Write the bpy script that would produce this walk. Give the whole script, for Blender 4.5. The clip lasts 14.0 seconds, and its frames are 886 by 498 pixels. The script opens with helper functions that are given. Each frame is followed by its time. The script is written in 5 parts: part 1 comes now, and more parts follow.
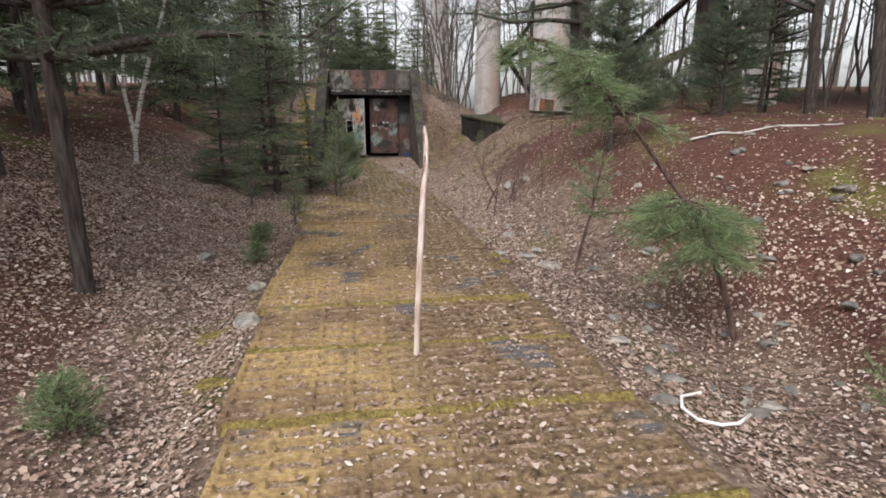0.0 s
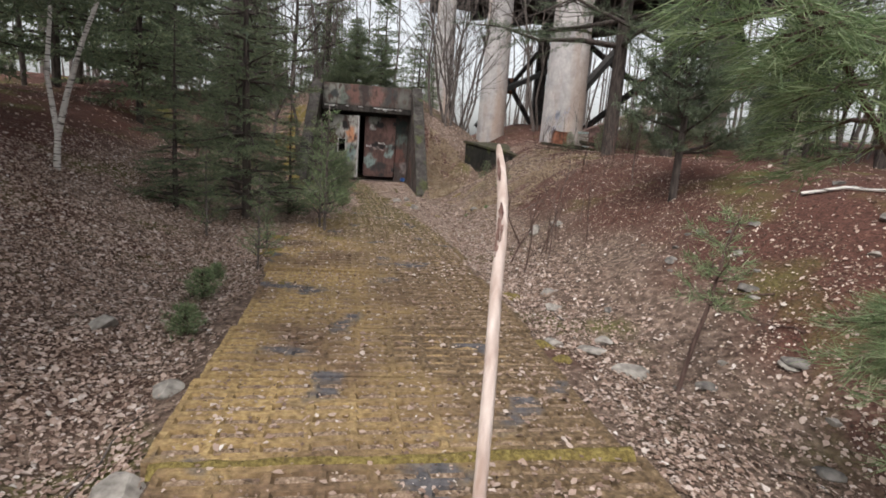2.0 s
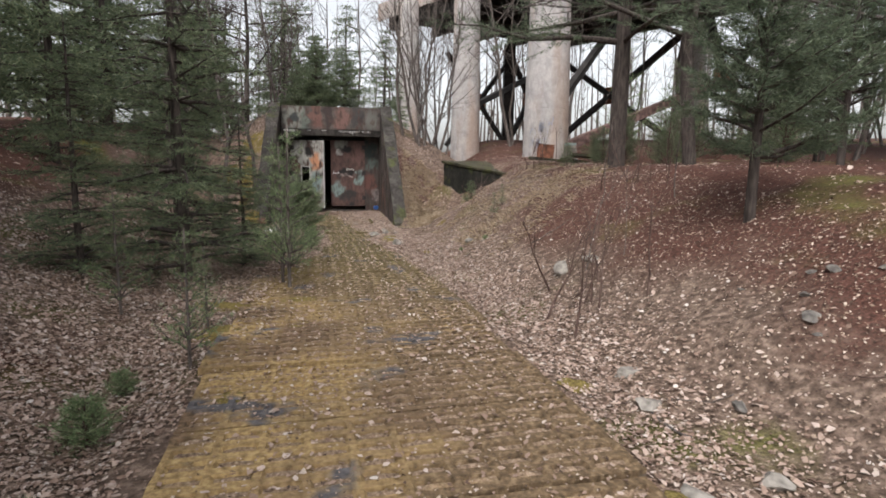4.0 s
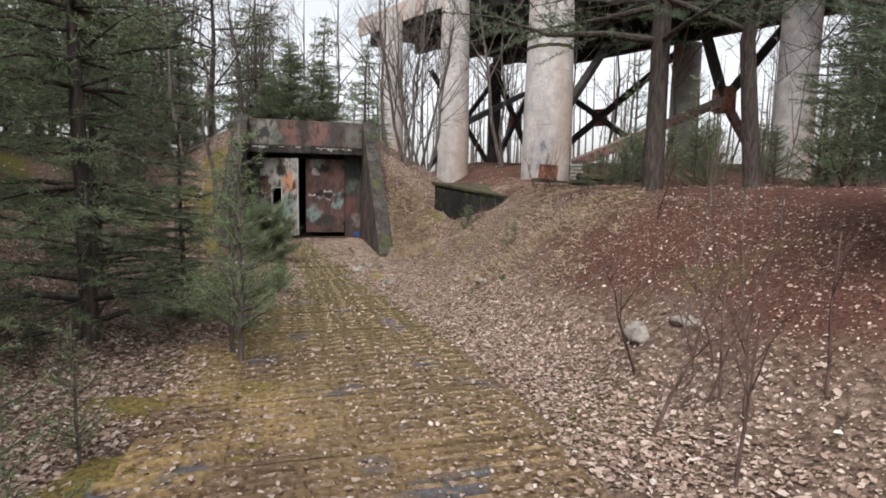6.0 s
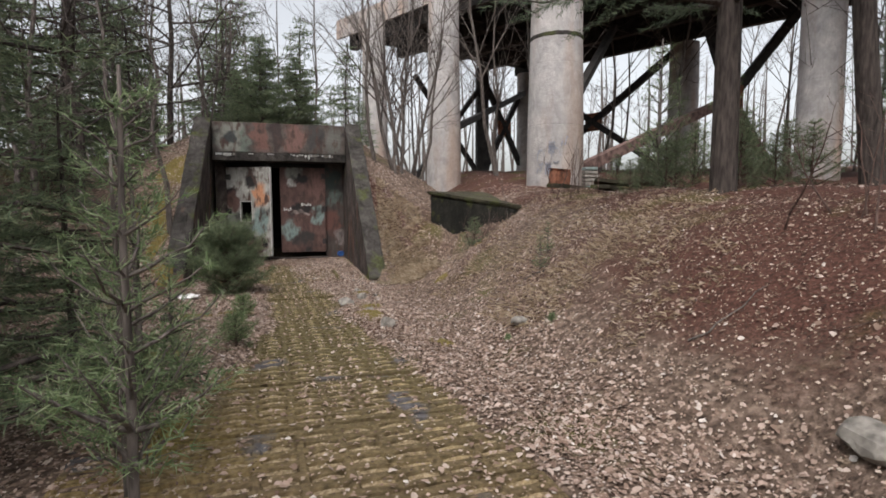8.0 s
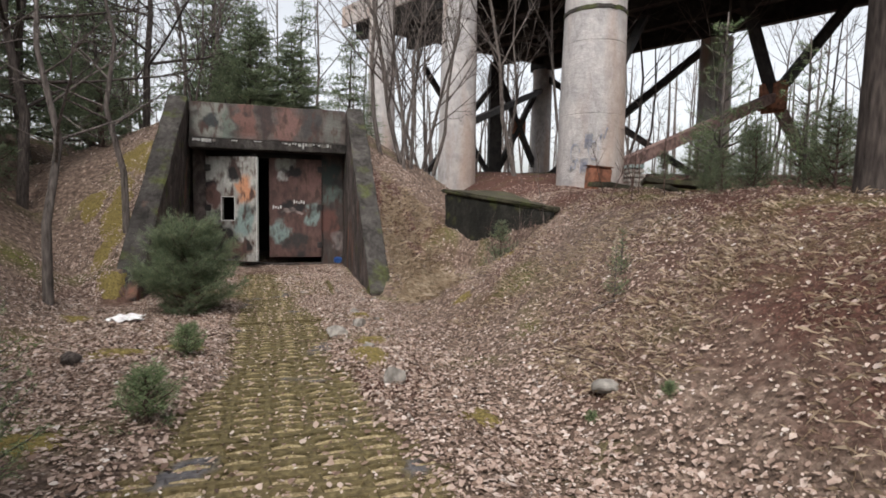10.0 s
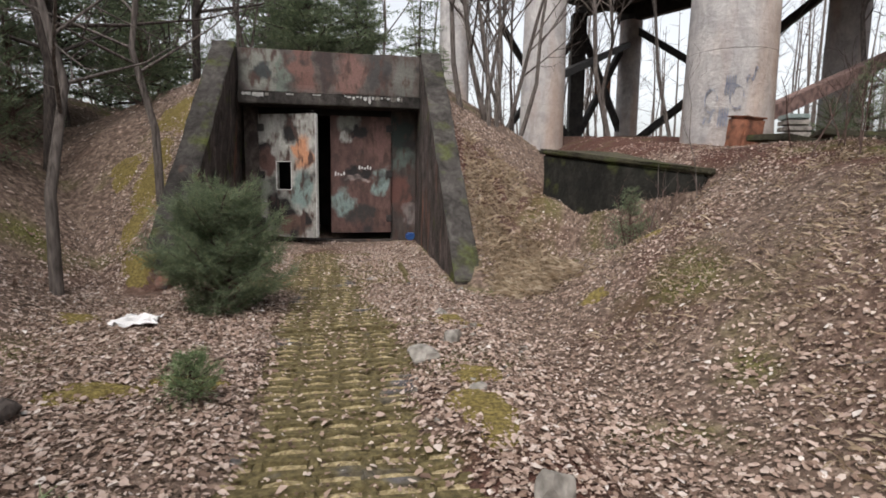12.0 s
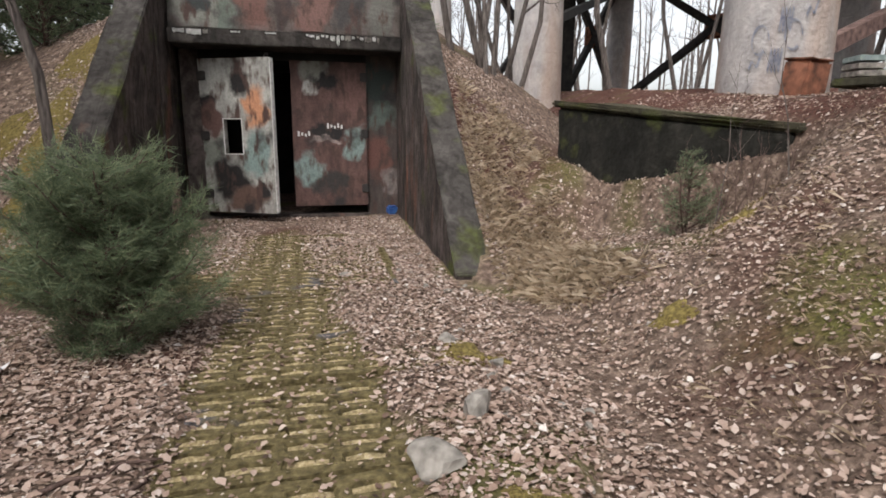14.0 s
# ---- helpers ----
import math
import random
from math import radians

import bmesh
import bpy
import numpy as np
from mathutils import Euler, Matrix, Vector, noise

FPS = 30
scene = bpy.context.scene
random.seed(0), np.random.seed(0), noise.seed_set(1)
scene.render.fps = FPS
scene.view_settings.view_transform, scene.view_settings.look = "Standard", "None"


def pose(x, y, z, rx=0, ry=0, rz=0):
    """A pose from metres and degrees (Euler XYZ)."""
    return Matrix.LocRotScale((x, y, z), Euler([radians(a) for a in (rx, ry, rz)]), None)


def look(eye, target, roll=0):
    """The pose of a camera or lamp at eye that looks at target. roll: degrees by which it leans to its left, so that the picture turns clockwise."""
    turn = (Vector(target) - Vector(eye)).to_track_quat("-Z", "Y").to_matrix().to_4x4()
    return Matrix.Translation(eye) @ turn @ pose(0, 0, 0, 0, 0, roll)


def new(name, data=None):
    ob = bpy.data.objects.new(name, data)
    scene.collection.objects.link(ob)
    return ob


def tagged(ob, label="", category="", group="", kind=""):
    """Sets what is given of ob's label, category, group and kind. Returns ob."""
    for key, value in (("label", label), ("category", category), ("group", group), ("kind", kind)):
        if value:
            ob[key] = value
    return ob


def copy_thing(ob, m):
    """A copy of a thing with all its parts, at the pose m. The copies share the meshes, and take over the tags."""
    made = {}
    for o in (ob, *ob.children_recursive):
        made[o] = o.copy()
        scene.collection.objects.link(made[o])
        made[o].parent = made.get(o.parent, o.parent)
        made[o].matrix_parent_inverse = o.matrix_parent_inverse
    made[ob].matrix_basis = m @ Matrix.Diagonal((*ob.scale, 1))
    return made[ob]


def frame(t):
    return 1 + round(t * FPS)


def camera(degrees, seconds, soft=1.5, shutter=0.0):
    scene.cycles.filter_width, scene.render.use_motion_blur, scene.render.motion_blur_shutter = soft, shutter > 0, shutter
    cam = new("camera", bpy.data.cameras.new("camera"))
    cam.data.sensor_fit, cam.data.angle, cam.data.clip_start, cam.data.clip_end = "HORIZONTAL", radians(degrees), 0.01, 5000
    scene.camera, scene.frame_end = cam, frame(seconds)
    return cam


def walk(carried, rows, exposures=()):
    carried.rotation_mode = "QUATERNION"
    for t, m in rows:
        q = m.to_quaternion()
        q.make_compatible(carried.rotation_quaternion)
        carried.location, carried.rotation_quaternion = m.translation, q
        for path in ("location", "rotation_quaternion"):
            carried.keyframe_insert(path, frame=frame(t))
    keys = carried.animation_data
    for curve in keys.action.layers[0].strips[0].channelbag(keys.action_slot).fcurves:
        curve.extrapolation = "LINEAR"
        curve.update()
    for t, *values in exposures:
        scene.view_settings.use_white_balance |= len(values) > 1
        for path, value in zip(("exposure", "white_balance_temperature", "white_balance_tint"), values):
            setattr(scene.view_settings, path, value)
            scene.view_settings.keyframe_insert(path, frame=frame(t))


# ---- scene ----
cam = camera(78.8, 14.0, 1.75)
PATH = [
    (0, (0.091, -0.123, 1.518), (0.063, 1.822, 1.051), 0.0),
    (0.5, (0.036, 0.442, 1.535), (0.013, 2.391, 1.091), 0.4),
    (1, (-0.08, 1.012, 1.467), (-0.09, 2.974, 1.082), 0.4),
    (1.5, (-0.181, 1.57, 1.463), (-0.16, 3.537, 1.103), 2.4),
    (2, (-0.333, 2.126, 1.445), (-0.303, 4.091, 1.073), 4.3),
    (2.5, (-0.418, 2.685, 1.468), (-0.387, 4.65, 1.1), 3.1),
    (3, (-0.504, 3.206, 1.496), (-0.413, 5.173, 1.148), 1.1),
    (3.2, (-0.561, 3.4, 1.448), (-0.44, 5.368, 1.113), 0.1),
    (5.3, (-0.894, 5.526, 1.468), (-0.734, 7.502, 1.2), 2.0),
    (5.5, (-0.949, 5.768, 1.422), (-0.775, 7.743, 1.159), 1.6),
    (6, (-0.979, 6.329, 1.418), (-0.758, 8.305, 1.21), 1.1),
    (6.5, (-1.003, 6.855, 1.455), (-0.74, 8.831, 1.295), 0.7),
    (7, (-1.095, 7.393, 1.444), (-0.81, 9.367, 1.291), 0.1),
    (7.5, (-1.12, 7.969, 1.439), (-0.837, 9.942, 1.276), -0.1),
    (7.7, (-1.166, 8.207, 1.413), (-0.879, 10.18, 1.25), -0.2),
    (9.8, (-1.095, 10.5, 1.292), (-0.805, 12.472, 1.133), 0.7),
    (10, (-1.122, 10.724, 1.298), (-0.845, 12.699, 1.149), 1.1),
    (10.5, (-1.193, 11.279, 1.254), (-0.947, 13.259, 1.118), 1.8),
    (11, (-1.233, 11.843, 1.237), (-1.077, 13.829, 1.063), 1.5),
    (11.5, (-1.338, 12.398, 1.179), (-1.25, 14.384, 0.961), 0.7),
    (12, (-1.408, 12.903, 1.185), (-1.361, 14.885, 0.928), 0.8),
    (12.5, (-1.51, 13.369, 1.209), (-1.505, 15.349, 0.928), 1.0),
    (13, (-1.588, 13.808, 1.229), (-1.616, 15.785, 0.925), 0.9),
    (13.5, (-1.552, 14.291, 1.223), (-1.553, 16.264, 0.895), 0.9),
    (14, (-1.564, 14.721, 1.196), (-1.432, 16.677, 0.796), 0.4),
]
walk(cam, [(t, look(eye, target, roll)) for t, eye, target, roll in PATH],
     exposures=[(0, 0.8), (0.5, 0.54), (1, 0.56), (1.5, 0.69), (2, 0.72), (2.5, 0.76), (3, 0.96), (5.5, 0.74), (6, 0.93), (6.5, 0.84), (7, 0.65), (7.5, 0.65), (10, 0.83), (11.5, 0.77), (12.5, 0.88), (14, 0.88)])

# ---- world and light: a bright overcast sky ----
world = bpy.data.worlds.new("overcast_sky")
scene.world = world
world.use_nodes = True
wn, wl = world.node_tree.nodes, world.node_tree.links
sky = wn.new("ShaderNodeTexSky")
sky.sky_type, sky.sun_disc = "NISHITA", False
sky.sun_elevation, sky.sun_rotation, sky.dust_density = radians(52), radians(200), 4.0
grey = wn.new("ShaderNodeHueSaturation")
grey.inputs["Saturation"].default_value = 0.22
wl.new(sky.outputs[0], grey.inputs["Color"])
wl.new(grey.outputs[0], wn["Background"].inputs["Color"])
wn["Background"].inputs["Strength"].default_value = 0.15
sun = new("sun", bpy.data.lights.new("sun", "SUN"))
sun.data.energy, sun.data.angle, sun.data.color = 0.9, radians(25), (1.0, 0.96, 0.92)
sun.matrix_world = look((0, 0, 30), (6, 16, 0))

# ---- materials ----


def shader(name, rough=0.9):
    m = bpy.data.materials.new(name)
    m.use_nodes = True
    b = m.node_tree.nodes["Principled BSDF"]
    b.inputs["Roughness"].default_value = rough
    b.inputs["Specular IOR Level"].default_value = 0.25
    return m, m.node_tree.nodes, m.node_tree.links, b


def noise_node(m, scale, detail=4.0, where="Object", stretch=None, distortion=0.0):
    n, l = m.node_tree.nodes, m.node_tree.links
    co = n.new("ShaderNodeTexCoord")
    tex = n.new("ShaderNodeTexNoise")
    tex.inputs["Scale"].default_value, tex.inputs["Detail"].default_value = scale, detail
    tex.inputs["Distortion"].default_value = distortion
    if stretch:
        mp = n.new("ShaderNodeMapping")
        mp.inputs["Scale"].default_value = stretch
        l.new(co.outputs[where], mp.inputs[0])
        l.new(mp.outputs[0], tex.inputs["Vector"])
    else:
        l.new(co.outputs[where], tex.inputs["Vector"])
    return tex.outputs["Fac"]


def ramp(m, fac, stops, hard=False):
    r = m.node_tree.nodes.new("ShaderNodeValToRGB")
    m.node_tree.links.new(fac, r.inputs[0])
    e = r.color_ramp.elements
    while len(e) < len(stops):
        e.new(0.5)
    for k, (p, c) in zip(e, stops):
        k.position, k.color = p, (*c, 1) if len(c) == 3 else c
    r.color_ramp.interpolation = "CONSTANT" if hard else "LINEAR"
    return r.outputs[0]


def blend(m, fac, a, b, mode="MIX"):
    x = m.node_tree.nodes.new("ShaderNodeMix")
    x.data_type, x.blend_type = "RGBA", mode
    for v, s in ((fac, x.inputs["Factor"]), (a, x.inputs["A"]), (b, x.inputs["B"])):
        if isinstance(v, (int, float)):
            s.default_value = v
        elif isinstance(v, tuple):
            s.default_value = (*v, 1)
        else:
            m.node_tree.links.new(v, s)
    return x.outputs["Result"]


def relief(m, b, height, strength=0.5, distance=0.02):
    n = m.node_tree.nodes.new("ShaderNodeBump")
    n.inputs["Strength"].default_value, n.inputs["Distance"].default_value = strength, distance
    m.node_tree.links.new(height, n.inputs["Height"])
    m.node_tree.links.new(n.outputs[0], b.inputs["Normal"])


def bw(lo, hi):
    return [(lo, (0, 0, 0)), (hi, (1, 1, 1))]


def mat_ground():
    m, n, l, b = shader("forest_soil", 0.95)
    soil = ramp(m, noise_node(m, 14, 6), [(0.3, (0.06, 0.041, 0.031)), (0.5, (0.145, 0.101, 0.078)), (0.68, (0.27, 0.198, 0.158))])
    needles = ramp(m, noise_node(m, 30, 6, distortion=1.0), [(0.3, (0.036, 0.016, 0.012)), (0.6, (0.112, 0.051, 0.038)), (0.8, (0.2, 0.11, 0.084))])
    moss = ramp(m, noise_node(m, 40, 5), [(0.3, (0.05, 0.055, 0.015)), (0.7, (0.17, 0.16, 0.045))])
    g = n.new("ShaderNodeNewGeometry")
    xyz = n.new("ShaderNodeSeparateXYZ")
    l.new(g.outputs["Position"], xyz.inputs[0])

    def calc(op, a, b2):
        q = n.new("ShaderNodeMath")
        q.operation = op
        for v, s in ((a, q.inputs[0]), (b2, q.inputs[1])):
            if isinstance(v, (int, float)):
                s.default_value = v
            else:
                l.new(v, s)
        return q.outputs[0]

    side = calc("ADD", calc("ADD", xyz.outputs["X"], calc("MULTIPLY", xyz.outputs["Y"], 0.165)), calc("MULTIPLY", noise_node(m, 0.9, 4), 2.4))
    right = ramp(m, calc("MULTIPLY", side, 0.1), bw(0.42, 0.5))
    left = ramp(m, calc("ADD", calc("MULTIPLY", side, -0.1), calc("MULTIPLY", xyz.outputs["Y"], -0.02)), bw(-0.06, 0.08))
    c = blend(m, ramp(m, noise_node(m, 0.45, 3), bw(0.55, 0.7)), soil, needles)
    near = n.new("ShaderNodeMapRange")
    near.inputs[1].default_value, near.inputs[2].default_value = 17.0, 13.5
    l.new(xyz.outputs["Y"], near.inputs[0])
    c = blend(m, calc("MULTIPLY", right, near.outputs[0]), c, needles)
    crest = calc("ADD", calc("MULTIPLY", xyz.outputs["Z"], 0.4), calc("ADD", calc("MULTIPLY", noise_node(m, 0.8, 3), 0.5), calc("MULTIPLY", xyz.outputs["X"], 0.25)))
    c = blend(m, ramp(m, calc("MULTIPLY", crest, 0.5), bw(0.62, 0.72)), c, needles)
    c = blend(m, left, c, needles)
    c = blend(m, ramp(m, noise_node(m, 0.8, 4, stretch=(1, 1, 0.3)), bw(0.55, 0.7)), c, moss)
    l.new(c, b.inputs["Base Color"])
    relief(m, b, noise_node(m, 26, 8), 0.9, 0.05)
    return m


def bare_mask(m, value, lo, hi):
    r = m.node_tree.nodes.new("ShaderNodeMapRange")
    r.inputs[1].default_value, r.inputs[2].default_value = lo, hi
    m.node_tree.links.new(value, r.inputs[0])
    return r.outputs[0]


def mat_slab():
    m, n, l, b = shader("mossy_concrete", 0.92)
    conc = ramp(m, noise_node(m, 18, 6), [(0.3, (0.06, 0.057, 0.06)), (0.7, (0.15, 0.14, 0.145))])
    moss = ramp(m, noise_node(m, 26, 6), [(0.25, (0.14, 0.092, 0.042)), (0.5, (0.32, 0.218, 0.1)), (0.75, (0.5, 0.37, 0.18))])
    dirt = ramp(m, noise_node(m, 22, 5), [(0.3, (0.075, 0.05, 0.03)), (0.7, (0.23, 0.15, 0.092))])
    g = n.new("ShaderNodeNewGeometry")

    def over(scale, lo, hi, detail=4):
        t = n.new("ShaderNodeTexNoise")
        t.inputs["Scale"].default_value, t.inputs["Detail"].default_value = scale, detail
        l.new(g.outputs["Position"], t.inputs["Vector"])
        return ramp(m, t.outputs["Fac"], bw(lo, hi))

    xyz = n.new("ShaderNodeSeparateXYZ")
    l.new(g.outputs["Position"], xyz.inputs[0])
    far = n.new("ShaderNodeMapRange")
    far.inputs[1].default_value, far.inputs[2].default_value = 9.0, 14.0
    l.new(xyz.outputs["Y"], far.inputs[0])
    olive = ramp(m, noise_node(m, 26, 6), [(0.25, (0.042, 0.033, 0.016)), (0.5, (0.108, 0.086, 0.039)), (0.75, (0.2, 0.162, 0.078))])
    damp = ramp(m, noise_node(m, 24, 6), [(0.3, (0.065, 0.044, 0.026)), (0.55, (0.165, 0.113, 0.066)), (0.75, (0.3, 0.217, 0.132))])
    c = blend(m, over(0.9, 0.44, 0.6), moss, dirt)
    c = blend(m, far.outputs[0], c, olive)
    # the moss keeps to one side of the track, the rest is damp and bare
    across = n.new("ShaderNodeVectorMath")
    across.operation = "DOT_PRODUCT"
    across.inputs[1].default_value = (0.55, 0.091, 0)
    l.new(g.outputs["Position"], across.inputs[0])
    patchy = n.new("ShaderNodeMath")
    patchy.operation = "MULTIPLY_ADD"
    spots = n.new("ShaderNodeTexNoise")
    spots.inputs["Scale"].default_value, spots.inputs["Detail"].default_value = 1.1, 4
    l.new(g.outputs["Position"], spots.inputs["Vector"])
    l.new(spots.outputs["Fac"], patchy.inputs[0])
    patchy.inputs[1].default_value = 1.5
    l.new(across.outputs["Value"], patchy.inputs[2])
    damp = blend(m, far.outputs[0], damp, olive)
    c = blend(m, bare_mask(m, patchy.outputs[0], 0.72, 1.2), c, damp)
    c = blend(m, over(1.5, 0.60, 0.66, 5), c, conc)
    l.new(c, b.inputs["Base Color"])
    relief(m, b, noise_node(m, 45, 6), 0.8, 0.02)
    return m


def mat_fill():
    m, n, l, b = shader("litter_fill", 0.95)
    g = n.new("ShaderNodeNewGeometry")
    t = n.new("ShaderNodeTexNoise")
    t.inputs["Scale"].default_value, t.inputs["Detail"].default_value = 0.9, 4
    l.new(g.outputs["Position"], t.inputs["Vector"])
    a = ramp(m, noise_node(m, 55, 5), [(0.3, (0.17, 0.108, 0.052)), (0.55, (0.37, 0.255, 0.125)), (0.75, (0.52, 0.4, 0.23))])
    d = ramp(m, noise_node(m, 50, 5), [(0.3, (0.11, 0.075, 0.05)), (0.55, (0.26, 0.185, 0.13)), (0.75, (0.44, 0.34, 0.26))])
    xyz = n.new("ShaderNodeSeparateXYZ")
    l.new(g.outputs["Position"], xyz.inputs[0])
    far = bare_mask(m, xyz.outputs["Y"], 9.0, 14.0)
    mossy = ramp(m, noise_node(m, 50, 5), [(0.3, (0.15, 0.118, 0.06)), (0.55, (0.34, 0.27, 0.15)), (0.75, (0.52, 0.43, 0.29))])
    l.new(blend(m, far, blend(m, ramp(m, t.outputs["Fac"], bw(0.30, 0.46)), a, d), mossy), b.inputs["Base Color"])
    relief(m, b, noise_node(m, 60, 6), 0.9, 0.02)
    return m


def mat_moss():
    m, n, l, b = shader("moss", 0.95)
    c = ramp(m, noise_node(m, 35, 6), [(0.25, (0.075, 0.052, 0.018)), (0.5, (0.18, 0.137, 0.045)), (0.75, (0.31, 0.25, 0.085))])
    l.new(c, b.inputs["Base Color"])
    relief(m, b, noise_node(m, 70, 6), 0.9, 0.03)
    return m


def island_colour(name, stops, rough=0.8, through_light=0.0):
    m, n, l, b = shader(name, rough)
    g = n.new("ShaderNodeNewGeometry")
    c = ramp(m, g.outputs["Random Per Island"], stops)
    c = blend(m, 0.35, c, ramp(m, noise_node(m, 60, 3), [(0.2, (0.55, 0.5, 0.48)), (0.8, (1.3, 1.3, 1.3))]), "MULTIPLY")
    l.new(c, b.inputs["Base Color"])
    if through_light:
        b.inputs["Transmission Weight"].default_value = 0
        t = n.new("ShaderNodeBsdfTranslucent")
        mx = n.new("ShaderNodeMixShader")
        mx.inputs[0].default_value = through_light
        l.new(c, t.inputs[0])
        l.new(b.outputs[0], mx.inputs[1])
        l.new(t.outputs[0], mx.inputs[2])
        l.new(mx.outputs[0], n["Material Output"].inputs[0])
    return m


def mat_bark(name, dark, light, scale=9.0):
    m, n, l, b = shader(name, 0.95)
    f = noise_node(m, scale, 6, stretch=(3, 3, 0.5))
    c = ramp(m, f, [(0.3, dark), (0.7, light)])
    l.new(c, b.inputs["Base Color"])
    relief(m, b, f, 0.9, 0.03)
    return m


def mat_birch():
    m, n, l, b = shader("birch_bark", 0.8)
    c = ramp(m, noise_node(m, 5, 4, stretch=(1.5, 1.5, 9)), [(0.38, (0.06, 0.05, 0.045)), (0.46, (0.5, 0.47, 0.44)), (0.8, (0.62, 0.6, 0.57))])
    l.new(c, b.inputs["Base Color"])
    return m


def mat_concrete(name, dark, light, moss=0.0, streak=0.6, rust=0.0, mottle=0.55, tan=0.0):
    m, n, l, b = shader(name, 0.93)
    c = ramp(m, noise_node(m, 2.2, 8), [(0.25, dark), (0.75, light)])
    run = ramp(m, noise_node(m, 4.0, 5, stretch=(1.1, 1.1, 0.45), distortion=1.6), [(0.36, (0.2, 0.18, 0.17)), (0.6, (1, 1, 1))])
    c = blend(m, streak, c, run, "MULTIPLY")
    if rust:
        c = blend(m, ramp(m, noise_node(m, 1.6, 5, stretch=(1, 1, 0.35)), bw(0.68 - rust, 0.78 - rust)), c, (0.17, 0.085, 0.06))
    if tan:
        f = n.new("ShaderNodeMath")
        f.operation = "MULTIPLY"
        l.new(ramp(m, noise_node(m, 0.7, 5, stretch=(1.6, 1.6, 0.3)), bw(0.46, 0.66)), f.inputs[0])
        f.inputs[1].default_value = tan
        c = blend(m, f.outputs[0], c, (0.42, 0.3, 0.235))
    if moss:
        c = blend(m, ramp(m, noise_node(m, 2.5, 6), bw(0.7 - moss, 0.85 - moss)), c, (0.075, 0.085, 0.025))
    c = blend(m, mottle, c, ramp(m, noise_node(m, 11, 9, distortion=1.0), [(0.32, (0.4, 0.38, 0.37)), (0.62, (1.15, 1.15, 1.15))]), "MULTIPLY")
    l.new(c, b.inputs["Base Color"])
    relief(m, b, noise_node(m, 16, 10), 0.7, 0.03)
    return m


def mat_sprayed(name, base, blobs):
    """Sprayed paint: soft-edged ragged blobs (centre u, z, half sizes, colour) over a base, with rust and dirt."""
    m, n, l, b = shader(name, 0.65)
    co = n.new("ShaderNodeTexCoord")
    warp = n.new("ShaderNodeTexNoise")
    warp.inputs["Scale"].default_value, warp.inputs["Detail"].default_value = 3.0, 9
    l.new(co.outputs["Object"], warp.inputs["Vector"])
    off = n.new("ShaderNodeVectorMath")
    off.operation = "MULTIPLY_ADD"
    off.inputs[1].default_value, off.inputs[2].default_value = (0.75, 0, 0.6), (-0.375, 0, -0.3)
    l.new(warp.outputs["Color"], off.inputs[0])
    p = n.new("ShaderNodeVectorMath")
    l.new(co.outputs["Object"], p.inputs[0])
    l.new(off.outputs[0], p.inputs[1])
    c = ramp(m, noise_node(m, 6, 6, stretch=(1.5, 1, 0.5)), [(0.3, tuple(0.6 * k for k in base)), (0.7, tuple(1.25 * k for k in base))])
    for u, z, ru, rz, col in blobs:
        mp = n.new("ShaderNodeMapping")
        mp.vector_type = "POINT"
        mp.inputs["Scale"].default_value = (1 / ru, 0, 1 / rz)
        mp.inputs["Location"].default_value = (-u / ru, 0, -z / rz)
        l.new(p.outputs[0], mp.inputs[0])
        d = n.new("ShaderNodeVectorMath")
        d.operation = "LENGTH"
        l.new(mp.outputs[0], d.inputs[0])
        c = blend(m, ramp(m, d.outputs["Value"], [(0.62, (1, 1, 1)), (1.0, (0, 0, 0))]), c, col)
    c = blend(m, ramp(m, noise_node(m, 9, 8, stretch=(1, 1, 0.4)), bw(0.52, 0.66)), c, (0.075, 0.045, 0.037))
    c = blend(m, ramp(m, noise_node(m, 2.2, 7), bw(0.56, 0.7)), c, (0.03, 0.027, 0.026))
    c = blend(m, 0.5, c, ramp(m, noise_node(m, 40, 5), [(0.3, (0.55, 0.55, 0.55)), (0.7, (1.2, 1.2, 1.2))]), "MULTIPLY")
    l.new(c, b.inputs["Base Color"])
    relief(m, b, noise_node(m, 30, 6), 0.4, 0.01)
    return m


def mat_plain(name, a, c2, scale=12.0, rough=0.7, metal=0.0, bump=0.3):
    m, n, l, b = shader(name, rough)
    f = noise_node(m, scale, 6)
    l.new(ramp(m, f, [(0.3, a), (0.7, c2)]), b.inputs["Base Color"])
    b.inputs["Metallic"].default_value = metal
    relief(m, b, f, bump, 0.01)
    return m


SOIL, SLAB, FILL, MOSS = mat_ground(), mat_slab(), mat_fill(), mat_moss()
LEAF = island_colour("fallen_leaf", [(0.0, (0.14, 0.09, 0.068)), (0.2, (0.255, 0.176, 0.138)), (0.5, (0.37, 0.272, 0.222)), (0.8, (0.47, 0.367, 0.315)), (0.96, (0.54, 0.455, 0.405)), (1.0, (0.66, 0.61, 0.57))], 0.75, 0.1)
CRUMB = island_colour("leaf_crumb", [(0.0, (0.05, 0.032, 0.024)), (0.4, (0.15, 0.1, 0.074)), (0.75, (0.34, 0.26, 0.2)), (1.0, (0.56, 0.48, 0.41))], 0.85)
NEEDLE_PINE = island_colour("pine_needles", [(0.0, (0.1, 0.15, 0.07)), (0.6, (0.2, 0.275, 0.135)), (1.0, (0.35, 0.42, 0.25))], 0.6, 0.4)
